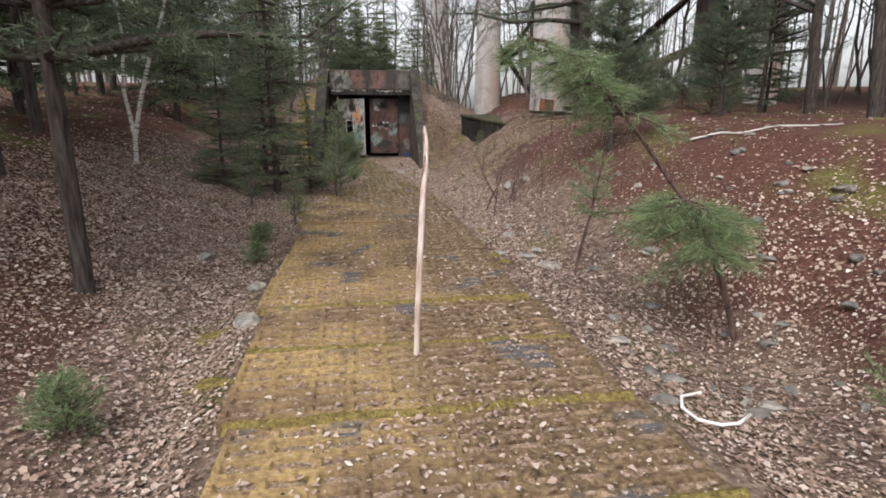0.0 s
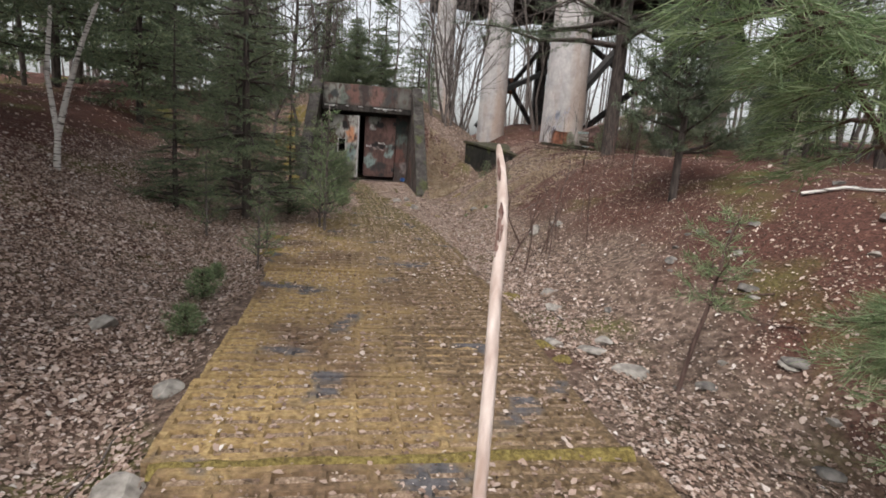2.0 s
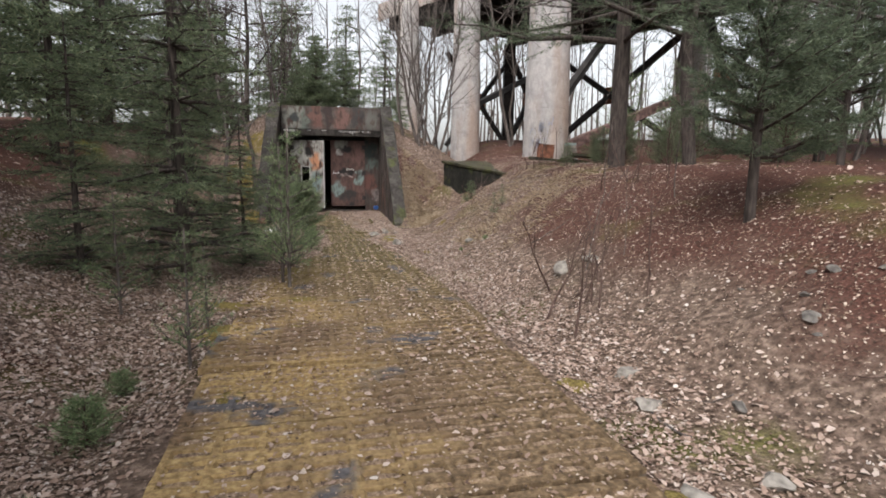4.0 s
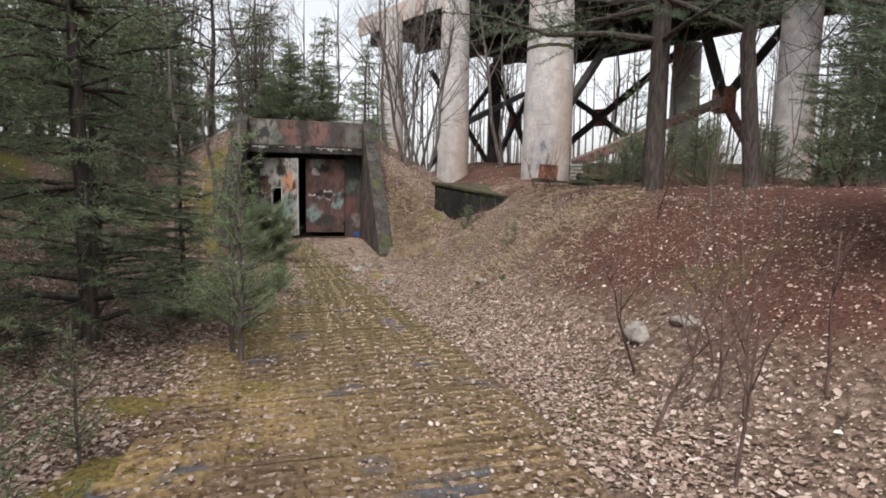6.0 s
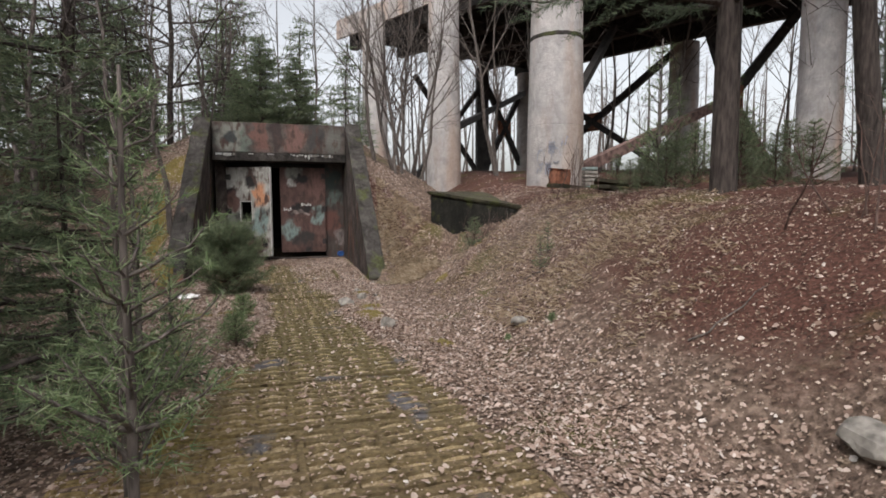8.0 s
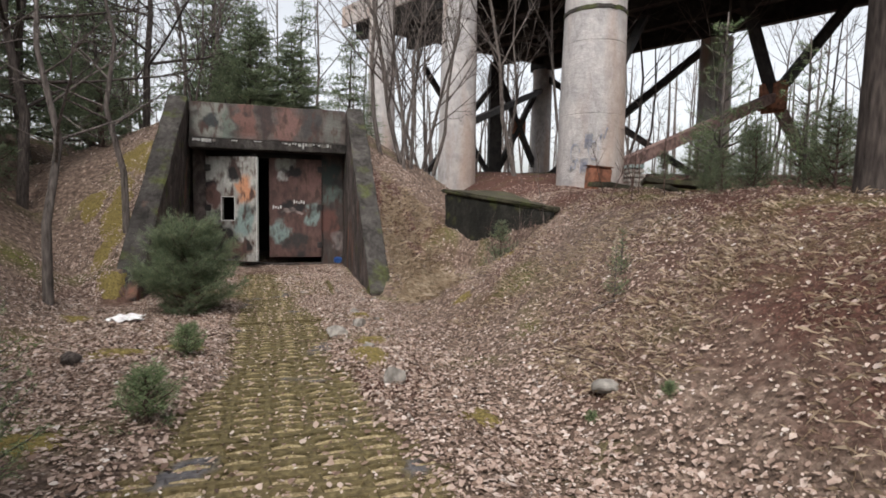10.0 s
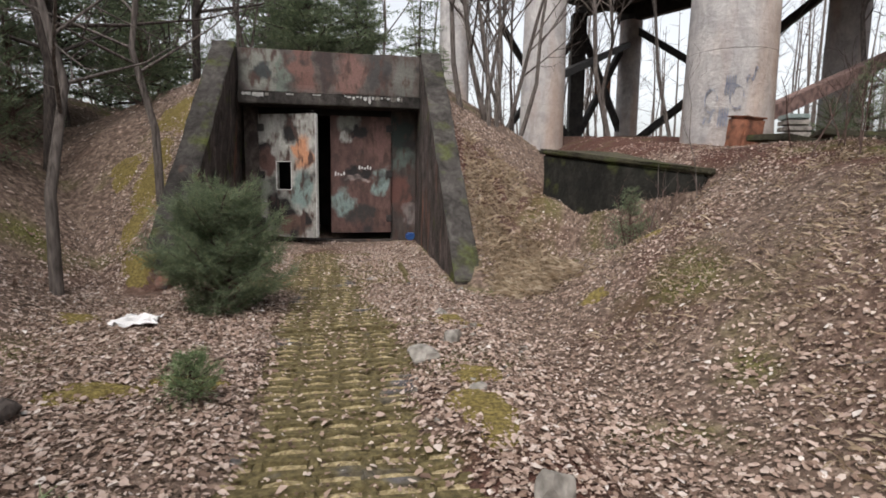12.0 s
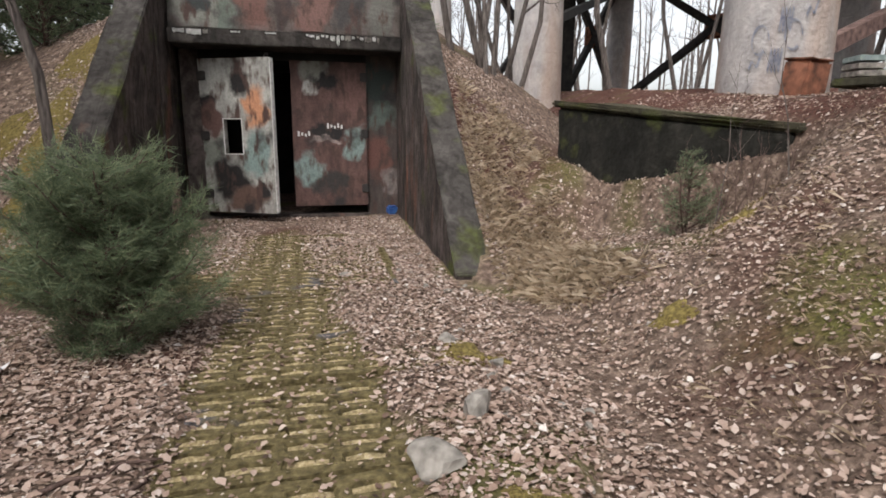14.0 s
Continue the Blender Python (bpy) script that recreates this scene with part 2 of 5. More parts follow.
NEEDLE_SPRUCE = island_colour("spruce_needles", [(0.0, (0.09, 0.12, 0.07)), (0.6, (0.165, 0.21, 0.125)), (1.0, (0.27, 0.31, 0.185))], 0.6, 0.4)
NEEDLE_DARK = island_colour("dark_pine_needles", [(0.0, (0.065, 0.09, 0.058)), (0.6, (0.12, 0.155, 0.1)), (1.0, (0.2, 0.235, 0.155))], 0.6, 0.35)
GRASS = island_colour("dry_grass", [(0.0, (0.27, 0.2, 0.13)), (0.5, (0.43, 0.335, 0.235)), (1.0, (0.6, 0.5, 0.38))], 0.8, 0.35)
BARK_PINE = mat_bark("pine_bark", (0.026, 0.021, 0.019), (0.105, 0.085, 0.076))
BARK_GREY = mat_bark("grey_bark", (0.05, 0.042, 0.038), (0.19, 0.16, 0.145))
BARK_TWIG = mat_bark("twig_bark", (0.05, 0.03, 0.025), (0.15, 0.10, 0.085))
BARK_RED = mat_bark("peeling_red_bark", (0.17, 0.085, 0.07), (0.38, 0.24, 0.205), 9)
BRACE = mat_plain("rust_stained_steel", (0.07, 0.045, 0.04), (0.27, 0.175, 0.155), 5, 0.85)
BIRCH = mat_birch()
PIER = mat_concrete("pale_pier_concrete", (0.33, 0.315, 0.315), (0.57, 0.535, 0.515), 0.0, 0.22, 0.0, 0.2, 0.75)
COPING = mat_concrete("weathered_coping_concrete", (0.028, 0.025, 0.022), (0.105, 0.095, 0.088), 0.17, 0.6, 0.05)
OLDCON = mat_concrete("weathered_concrete", (0.034, 0.029, 0.027), (0.155, 0.124, 0.113), 0.09, 0.75, 0.1)
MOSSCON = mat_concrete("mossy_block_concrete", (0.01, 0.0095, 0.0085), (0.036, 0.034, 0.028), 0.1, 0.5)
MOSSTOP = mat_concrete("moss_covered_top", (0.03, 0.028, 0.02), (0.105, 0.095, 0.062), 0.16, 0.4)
LINTEL = mat_concrete("blackened_lintel_concrete", (0.02, 0.018, 0.017), (0.10, 0.088, 0.08), 0.0, 0.7, 0.04)
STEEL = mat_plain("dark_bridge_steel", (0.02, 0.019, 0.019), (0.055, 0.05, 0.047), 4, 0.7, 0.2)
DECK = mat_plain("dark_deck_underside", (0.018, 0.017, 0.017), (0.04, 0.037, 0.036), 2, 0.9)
RUST = mat_plain("orange_rust", (0.085, 0.042, 0.03), (0.33, 0.14, 0.085), 7, 0.9)
STONE = mat_plain("grey_stone", (0.13, 0.118, 0.105), (0.36, 0.33, 0.295), 14, 0.9, 0, 0.7)
RUBBLE = mat_plain("dark_rubble_stone", (0.07, 0.064, 0.06), (0.24, 0.22, 0.2), 11, 0.9, 0, 0.8)
WHITE = mat_plain("worn_white_paint", (0.42, 0.42, 0.4), (0.75, 0.74, 0.72), 20, 0.8)
PLASTIC = mat_plain("white_plastic", (0.6, 0.58, 0.58), (0.8, 0.78, 0.78), 8, 0.5)
BLUE = mat_plain("blue_plastic", (0.02, 0.06, 0.2), (0.06, 0.16, 0.42), 8, 0.5)
# near-black: shade of the doorway and unlit room put into the colour
SHADE_BLACK = mat_plain("painted_shade_black", (0.012, 0.011, 0.011), (0.03, 0.028, 0.026), 3, 0.95)
WOOD = mat_bark("peeled_wood", (0.33, 0.235, 0.195), (0.6, 0.51, 0.465), 5)
INK, RED, TEALP, PALE, ORG = (0.02, 0.018, 0.018), (0.115, 0.066, 0.058), (0.20, 0.26, 0.245), (0.42, 0.41, 0.38), (0.48, 0.23, 0.13)
DOOR_R = mat_sprayed("sprayed_door_paint", RED, [(0.3, 2.22, 0.36, 0.22, (0.2, 0.2, 0.175)), (0.58, 2.1, 0.34, 0.15, INK), (0.33, 1.93, 0.2, 0.13, PALE), (0.98, 1.85, 0.24, 0.5, (0.15, 0.083, 0.072)), (0.55, 1.3, 0.42, 0.17, INK), (0.5, 1.12, 0.3, 0.08, (0.3, 0.24, 0.22)), (1.02, 1.08, 0.2, 0.28, TEALP), (0.24, 0.66, 0.28, 0.32, TEALP), (0.6, 0.45, 0.36, 0.24, (0.04, 0.036, 0.034)), (0.95, 0.35, 0.2, 0.25, RED)])
DOOR_L = mat_sprayed("pale_sprayed_door_paint", (0.34, 0.33, 0.305), [(0.72, 2.1, 0.2, 0.28, INK), (0.93, 1.66, 0.2, 0.34, ORG), (0.12, 1.75, 0.2, 0.18, INK), (0.16, 1.5, 0.24, 0.3, RED), (0.2, 1.0, 0.26, 0.3, (0.2, 0.21, 0.18)), (0.92, 0.95, 0.27, 0.42, TEALP), (0.45, 0.6, 0.34, 0.4, INK), (0.75, 0.25, 0.5, 0.22, (0.12, 0.075, 0.06)), (0.98, 0.42, 0.14, 0.22, INK)])
GRAFFITI = mat_plain("blue_grey_spray", (0.24, 0.255, 0.33), (0.44, 0.44, 0.48), 20, 0.9)
JAMB = mat_sprayed("streaked_jamb_paint", (0.075, 0.06, 0.055), [(1.3, 2.1, 0.3, 0.5, (0.03, 0.04, 0.036)), (1.45, 1.6, 0.3, 0.3, (0.1, 0.125, 0.11)), (1.3, 0.9, 0.22, 0.4, (0.13, 0.062, 0.052)), (1.5, 0.5, 0.2, 0.3, (0.2, 0.17, 0.16))])
CAMO_WALL = mat_sprayed("faded_camouflage_paint", (0.1, 0.082, 0.074), [(-1.2, 3.15, 0.55, 0.5, (0.2, 0.2, 0.175)), (-1.3, 3.1, 0.2, 0.22, (0.05, 0.055, 0.055)), (-0.85, 3.0, 0.14, 0.5, (0.14, 0.16, 0.135)), (-0.5, 3.2, 0.2, 0.6, (0.16, 0.085, 0.07)), (-0.1, 3.2, 0.22, 0.6, (0.05, 0.036, 0.033)), (0.38, 3.15, 0.26, 0.6, (0.17, 0.095, 0.08)), (0.85, 3.2, 0.26, 0.5, (0.055, 0.05, 0.048)), (1.35, 3.1, 0.22, 0.5, (0.13, 0.125, 0.11))])
TEAL = mat_plain("pale_teal_paint", (0.17, 0.22, 0.21), (0.32, 0.37, 0.36), 14, 0.8)

# ---- mesh helpers ----


def mesh_np(name, v, f, mats, parent=None, index=None, smooth=False):
    """One mesh object from arrays of corners and triangles."""
    v, f = np.asarray(v, np.float32).reshape(-1, 3), np.asarray(f, np.int32).reshape(-1, 3)
    me = bpy.data.meshes.new(name)
    me.vertices.add(len(v))
    me.vertices.foreach_set("co", v.ravel())
    me.loops.add(len(f) * 3)
    me.loops.foreach_set("vertex_index", f.ravel())
    me.polygons.add(len(f))
    me.polygons.foreach_set("loop_start", np.arange(len(f), dtype=np.int32) * 3)
    me.polygons.foreach_set("loop_total", np.full(len(f), 3, np.int32))
    if smooth:
        me.polygons.foreach_set("use_smooth", np.ones(len(f), bool))
    if index is not None:
        me.polygons.foreach_set("material_index", np.asarray(index, np.int32))
    me.update(calc_edges=True)
    for k in mats if isinstance(mats, (list, tuple)) else [mats]:
        me.materials.append(k)
    ob = new(name, me)
    ob.parent = parent
    return ob


def part(name, bm, material, parent, label=""):
    """Links a bmesh as one mesh object under a thing or a part."""
    me = bpy.data.meshes.new(name)
    bmesh.ops.recalc_face_normals(bm, faces=bm.faces)
    bm.to_mesh(me)
    bm.free()
    me.materials.append(material)
    ob = new(name, me)
    ob.parent = parent
    return tagged(ob, label)


def thing(name, m, label, category, group="", kind=""):
    """An empty at the base of a thing."""
    ob = new(name)
    ob.matrix_world = m
    return tagged(ob, label, category, group, kind)


def box(x0, x1, y0, y1, z0, z1, bevel=0.01, rough=0.0, cuts=0):
    bm = bmesh.new()
    bmesh.ops.create_cube(bm, size=1)
    for v in bm.verts:
        v.co = Vector((x0 + (v.co.x + 0.5) * (x1 - x0), y0 + (v.co.y + 0.5) * (y1 - y0), z0 + (v.co.z + 0.5) * (z1 - z0)))
    if cuts:
        bmesh.ops.subdivide_edges(bm, edges=bm.edges, cuts=cuts, use_grid_fill=True)
    if bevel:
        sharp = [e for e in bm.edges if len(e.link_faces) == 2 and e.calc_face_angle() > 0.5]
        bmesh.ops.bevel(bm, geom=sharp, offset=bevel, segments=2, affect="EDGES")
    if rough:
        for v in bm.verts:
            v.co += noise.noise_vector(v.co * 3.1) * rough
    return bm


def prism(profile, x0, x1, bevel=0.012):
    """A profile in (y, z), drawn out along x."""
    bm = bmesh.new()
    a = [bm.verts.new((x0, y, z)) for y, z in profile]
    b = [bm.verts.new((x1, y, z)) for y, z in profile]
    bm.faces.new(a), bm.faces.new(b[::-1])
    for i in range(len(a)):
        bm.faces.new((a[i], b[i], b[i - 1], a[i - 1]))
    bmesh.ops.recalc_face_normals(bm, faces=bm.faces)
    if bevel:
        bmesh.ops.bevel(bm, geom=bm.edges[:], offset=bevel, segments=2, affect="EDGES")
    return bm


def tube(pts, radii, sides=6):
    """Corners and triangles of a tapering tube through points."""
    pts, radii = np.asarray(pts, float), np.asarray(radii, float)
    d = np.gradient(pts, axis=0)
    d /= np.linalg.norm(d, axis=1)[:, None] + 1e-9
    ref = np.array([0.31, 0.95, 0.05]) if abs(d[0, 2]) > 0.6 else np.array([0.1, 0.05, 0.99])
    u = np.cross(d, ref)
    u /= np.linalg.norm(u, axis=1)[:, None] + 1e-9
    w = np.cross(d, u)
    a = np.arange(sides) * 2 * np.pi / sides
    ring = u[:, None] * np.cos(a)[:, None] + w[:, None] * np.sin(a)[:, None]
    v = (pts[:, None] + ring * radii[:, None, None]).reshape(-1, 3)
    i = np.arange(len(pts) - 1)[:, None] * sides + np.arange(sides)
    j = np.arange(len(pts) - 1)[:, None] * sides + (np.arange(sides) + 1) % sides
    f = np.concatenate([np.stack([i, j, j + sides], -1).reshape(-1, 3), np.stack([i, j + sides, i + sides], -1).reshape(-1, 3)])
    cap = len(v)
    v = np.concatenate([v, pts[-1:]])
    k = (len(pts) - 1) * sides + np.arange(sides)
    f = np.concatenate([f, np.stack([k, np.roll(k, -1), np.full(sides, cap)], -1)])
    return v, f


class Pile:
    """Gathers pieces of one mesh."""

    def __init__(self):
        self.v, self.f, self.n = [], [], 0

    def add(self, v, f):
        self.v.append(v), self.f.append(np.asarray(f) + self.n)
        self.n += len(v)

    def made(self, name, mat, parent, smooth=False):
        return mesh_np(name, np.concatenate(self.v), np.concatenate(self.f), mat, parent, None, smooth)


def unit(v):
    return v / (np.linalg.norm(v, axis=-1, keepdims=True) + 1e-9)


def needle_cloud(pile, base, way, per, length, width, spread, rng):
    """Thin pointed needles round twig points: base and way are rows of places and twig directions."""
    n = len(base) * per
    o, w = np.repeat(base, per, 0), np.repeat(unit(way), per, 0)
    d = unit(w + rng.normal(0, spread, (n, 3)))
    side = unit(np.cross(d, rng.normal(0, 1, (n, 3))))
    ln = length * rng.uniform(0.6, 1.15, (n, 1))
    o = o + rng.normal(0, length * 0.12, (n, 3))
    wd = width * 0.5
    v = np.stack([o - side * wd, o + side * wd, o + d * ln], 1).reshape(-1, 3)
    pile.add(v, np.arange(n * 3).reshape(-1, 3))


def value_noise(x, y, scale, seed=0):
    """Smooth noise from -1 to 1 on arrays."""
    x, y = np.asarray(x, float) * scale + seed * 17.3, np.asarray(y, float) * scale + seed * 9.1
    xi, yi = np.floor(x), np.floor(y)
    fx, fy = x - xi, y - yi
    fx, fy = fx * fx * (3 - 2 * fx), fy * fy * (3 - 2 * fy)

    def h(a, b):
        q = np.sin(a * 127.1 + b * 311.7 + seed * 3.3) * 43758.5453
        return (q - np.floor(q)) * 2 - 1

    return (h(xi, yi) * (1 - fx) + h(xi + 1, yi) * fx) * (1 - fy) + (h(xi, yi + 1) * (1 - fx) + h(xi + 1, yi + 1) * fx) * fy


# ---- the lie of the land ----
BX, BY, BTURN, SPLAY = -3.3, 23.4, radians(9.4), 0.085


def bunker_local(x, y):
    """Across and into the bunker; one wing wall splays outwards, and the sides with it."""
    dx, dy = x - BX, y - BY
    lx, ly = dx * math.cos(BTURN) + dy * math.sin(BTURN), -dx * math.sin(BTURN) + dy * math.cos(BTURN)
    return lx + np.where(lx < 0, SPLAY * np.clip(-ly, 0, 4.2), 0.0), ly


def path_x(y):
    return -0.2 - 0.165 * (y - 3.5) + np.interp(y, [-4, 2, 3.2, 4.6], [0.25, 0.18, 0.08, 0.0])


def path_z(y):
    return np.interp(y, [-40, -4, 3, 9, 14, 17, 20, 22.5, 26], [-0.6, -0.32, -0.21, -0.10, -0.11, -0.19, -0.24, -0.14, -0.05])


def buried(x, y):
    """1 where litter has crept over the track, 0 where it lies open."""
    o = x - path_x(y)
    lo = np.interp(y, [0, 9, 13, 15, 21], [-1.32, -1.28, -0.45, -0.12, -0.2])
    hi = np.interp(y, [0, 9, 14, 17, 21, 22], [1.32, 1.25, 0.9, 0.7, 0.35, 0.2])
    wob = 0.12 * value_noise(x, y, 1.3, 31) + 0.06 * value_noise(x, y, 4.0, 32)
    return np.clip(np.maximum(lo + wob - o, o - hi + wob) / 0.22, 0, 1)


def soft_ramp(d, width):
    """0 for d < 0, d once well above, with a rounded foot."""
    return np.where(d < 0, 0, np.where(d < width, d * d / (2 * width), d - width / 2))


def soft_min(a, b, k):
    h = np.clip(0.5 + 0.5 * (b - a) / k, 0, 1)
    return b * (1 - h) + a * h - k * h * (1 - h)


def ground_z(x, y):
    x, y = np.asarray(x, float), np.asarray(y, float)
    base = path_z(y)
    xr = np.interp(y, [-10, 3, 4.5, 5.2, 6.2, 8, 11, 13, 16, 18, 20, 23], [2.6, 2.6, 2.4, 1.8, 1.3, 0.75, 0.35, -0.15, -0.35, -0.6, -0.95, -1.2])
    plateau_r = np.interp(y, [-20, 0, 12, 18, 22, 26, 40, 80], [0.8, 1.3, 1.5, 1.6, 1.75, 2.2, 3.3, 4.5])
    right = soft_min(soft_ramp(x - xr, 0.7) * np.interp(y, [0, 5, 9, 14, 20], [0.42, 0.48, 0.55, 0.58, 0.66]), plateau_r - base + 0.02 * np.clip(x - 4, 0, 30), 0.5)
    xl = np.interp(y, [-10, 4, 8, 12, 15, 17.5, 19, 23], [-2.6, -2.7, -2.9, -3.3, -3.9, -4.5, -4.9, -5.3])
    left = soft_min(soft_ramp(xl - x, 0.8) * np.interp(y, [0, 10, 17, 20], [0.42, 0.42, 0.55, 0.75]), np.interp(y, [0, 14, 20, 26, 60], [1.6, 1.8, 2.3, 2.9, 3.4]) - base + 0.03 * np.clip(-x - 6, 0, 30), 0.6)
    ditch = -0.13 * np.exp(-((x - path_x(y) + 1.75) / 0.4) ** 2) * np.interp(y, [0, 6, 10], [1, 1, 0]) - 0.26 * np.exp(-((x - 2.55) / 0.75) ** 2 - ((y - 3.9) / 1.3) ** 2)
    u, w = 0.485 * (x - 1.2) - 0.874 * (y - 20.6), 0.874 * (x - 1.2) + 0.485 * (y - 20.6)
    ditch = ditch - 0.72 * np.exp(-(np.clip(np.abs(u - 0.25) - 0.9, 0, 9) / 0.4) ** 2 - (np.where(w < -0.1, w + 0.1, (w + 0.1) * 3) / 0.9) ** 2)
    z = base + right + left + ditch + 0.5 * np.exp(-((u + 1.7) / 0.5) ** 2 - (np.minimum(w + 0.15, 0) / 0.6) ** 2 - (np.maximum(w + 0.15, 0) / 0.3) ** 2)
    z = z + 0.06 * buried(x, y) * (np.abs(x - path_x(y)) < 1.5) * np.clip((y - 10) / 3, 0, 1) * (y < 21.5)
    off = np.abs(x - path_x(y))
    bumpy = np.clip((off - 1.1) / 0.8, 0.12, 1)
    z = z + bumpy * (0.06 * value_noise(x, y, 0.9, 1) + 0.035 * value_noise(x, y, 2.3, 2) + 0.015 * value_noise(x, y, 6.0, 3))
    lx, ly = bunker_local(x, y)
    cover = np.interp(ly, [-4.2, -3.0, -0.3, 0.9, 2.0], [-0.5, 0.35, 2.65, 3.25, 3.45]) - np.where(lx < 0, 0.45, 0.6) * np.clip(np.abs(lx) - 2.15, 0, 20) - 0.12 * np.clip(ly - 6, 0, 99)
    cover = cover + 0.05 * value_noise(x, y, 1.7, 5)
    cover = np.where((np.abs(lx) < 2.02) & (ly > 0.3), np.minimum(cover, 3.1), cover)
    z = np.where(np.abs(lx) > 1.86, np.maximum(z, cover), z)
    inside = (np.abs(lx) < 1.86) & (ly > -3.9)
    z = np.where(inside & (ly < 4.4), path_z(y) + 0.02 * value_noise(x, y, 2, 4), z)
    z = np.where(inside & (ly >= 4.4), np.maximum(z, 3.44 - 0.12 * np.clip(ly - 6, 0, 99)), z)
    return z


def gz(x, y):
    return float(ground_z(np.array([x]), np.array([y]))[0])

# ---- ground: one sheet to the horizon ----


def steps(stops):
    out = []
    for (a, da), (b, _) in zip(stops, stops[1:]):
        out += list(np.arange(a, b - 1e-6, da))
    return np.array(out + [stops[-1][0]])


def build_ground():
    xs = steps([(-900, 200), (-100, 20), (-40, 3), (-14, 0.5), (-7.5, 0.11), (5.5, 0.3), (14, 2), (40, 15), (100, 200), (900, 1)])
    ys = steps([(-900, 200), (-100, 20), (-20, 2), (-2, 0.3), (1.0, 0.11), (28.5, 0.6), (45, 3), (100, 200), (900, 1)])
    X, Y = np.meshgrid(xs, ys)
    Z = ground_z(X, Y)
    v = np.stack([X, Y, Z], -1).reshape(-1, 3)
    n, m = len(xs), len(ys)
    i = (np.arange(m - 1)[:, None] * n + np.arange(n - 1)).ravel()
    f = np.concatenate([np.stack([i, i + 1, i + n + 1], -1), np.stack([i, i + n + 1, i + n], -1)])
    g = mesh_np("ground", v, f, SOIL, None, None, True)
    return tagged(g, "brown woodland floor of leaf litter, needles and moss", "ground", "", "structure")


build_ground()


# ---- the bunker ----
def splayed(bm, s):
    """Turns the wing on the low side outwards in front of the face."""
    for v in bm.verts:
        if s < 0:
            v.co.x -= SPLAY * max(0, -v.co.y)
    return bm


def ragged(bm, s):
    """A long edge cut up and chipped."""
    bmesh.ops.triangulate(bm, faces=bm.faces)
    for _ in range(5):
        bmesh.ops.subdivide_edges(bm, edges=[e for e in bm.edges if e.calc_length() > 0.22], cuts=1)
    for v in bm.verts:
        v.co += Vector((noise.noise(v.co * 6) * 0.025, 0, noise.noise(v.co * 5 + Vector((3, 1, s))) * 0.022))
    return splayed(bm, s)


def build_bunker():
    b = thing("bunker", pose(BX, BY, 0, 0, 0, 9.4), "earth-covered concrete bunker with faded camouflage paint and steel doors", "bunker")
    W, T, TOP, TOE = 1.68, 0.36, 3.56, -3.6
    part("parapet", box(-W, W, 0.04, 0.4, 2.74, TOP - 0.04, 0.02, 0.022, 9), CAMO_WALL, b, "parapet with faded camouflage blotches")
    part("lintel", box(-W + 0.003, W - 0.003, -0.08, 0.5, 2.52, 2.735, 0.015, 0.012, 5), LINTEL, b, "dark lintel beam with white paint marks")
    for s in (-1, 1):
        prof = [(4.5, -0.6), (TOE, -0.6), (TOE, -0.2), (-0.12, TOP - 0.03), (0.42, TOP - 0.03), (0.9, 3.34), (4.5, 3.34)]
        x0, x1 = (W, W + T) if s > 0 else (-W - T, -W)
        bm = splayed(prism(prof, x0, x1, 0.02), s)
        wing = part("wing_wall", bm, OLDCON, b, "sloping wing wall of stained rusty concrete")
        cop = [(TOE - 0.01, -0.22), (-0.10, TOP - 0.02), (-0.10, TOP + 0.02), (TOE - 0.01, -0.18)]
        part("coping", ragged(prism(cop, x0 - 0.012, x1 + 0.012, 0.012), s), COPING, wing, "mossy dark coping with a chipped edge")
        for k in range(3):
            y = -0.5 - 0.95 * k
            part("board_joint", splayed(box(x0 - 0.008 if s > 0 else x1 - 0.01, x0 + 0.01 if s > 0 else x1 + 0.008, y - 0.02, y + 0.02, -0.5, TOP - 0.35 + 1.08 * y, 0.004), s), OLDCON, wing)
    # inner front with the doorway
    # left jamb in darker concrete: dirt, plus the overhang's shade in its colour
    part("jamb", box(-W + 0.003, -1.4, 0.5, 0.8, -0.5, 2.6, 0.01), OLDCON, b, "left jamb in peeling paint")
    part("jamb", box(1.17, W - 0.003, 0.5, 0.8, -0.5, 2.6, 0.01), JAMB, b, "wide jamb with rust-red and green paint")
    # head coloured near-black to paint the lintel's shadow above the doors
    part("head", box(-1.4, 1.17, 0.5, 0.8, 2.4, 2.6, 0.005), SHADE_BLACK, b)
    part("threshold", box(-1.4, 1.17, 0.42, 0.8, -0.4, -0.06, 0.01), OLDCON, b)
    part("roof_slab", box(-W + 0.004, W - 0.004, 0.42, 4.5, 2.62, 3.36, 0.01), OLDCON, b)
    # room walls painted near-black so the unlit inside reads as dark
    part("back_wall", box(-W, W, 4.15, 4.5, -0.4, 2.61, 0), SHADE_BLACK, b)
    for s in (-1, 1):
        part("side_wall", box(s * (W - 0.07) - 0.06, s * (W - 0.07) + 0.06, 0.81, 4.14, -0.4, 2.61, 0), SHADE_BLACK, b)
    # doors
    def leaf(width, label):
        d = part("door", box(0, width, -0.04, 0.04, 0.06, 2.38, 0.012), DOOR_R, b, label)
        return d

    right = leaf(1.2, "closed steel door leaf in rust, grey and teal camouflage")
    right.matrix_basis = pose(-0.04, 0.45, 0.02)
    left = part("door", door_with_hole(1.2, 2.40, 0.38, 0.68, 0.98, 1.5), DOOR_L, b, "steel door leaf standing ajar with a cut-out hole")
    left.matrix_basis = pose(-1.38, 0.45, -0.03, 0, 0, -25)
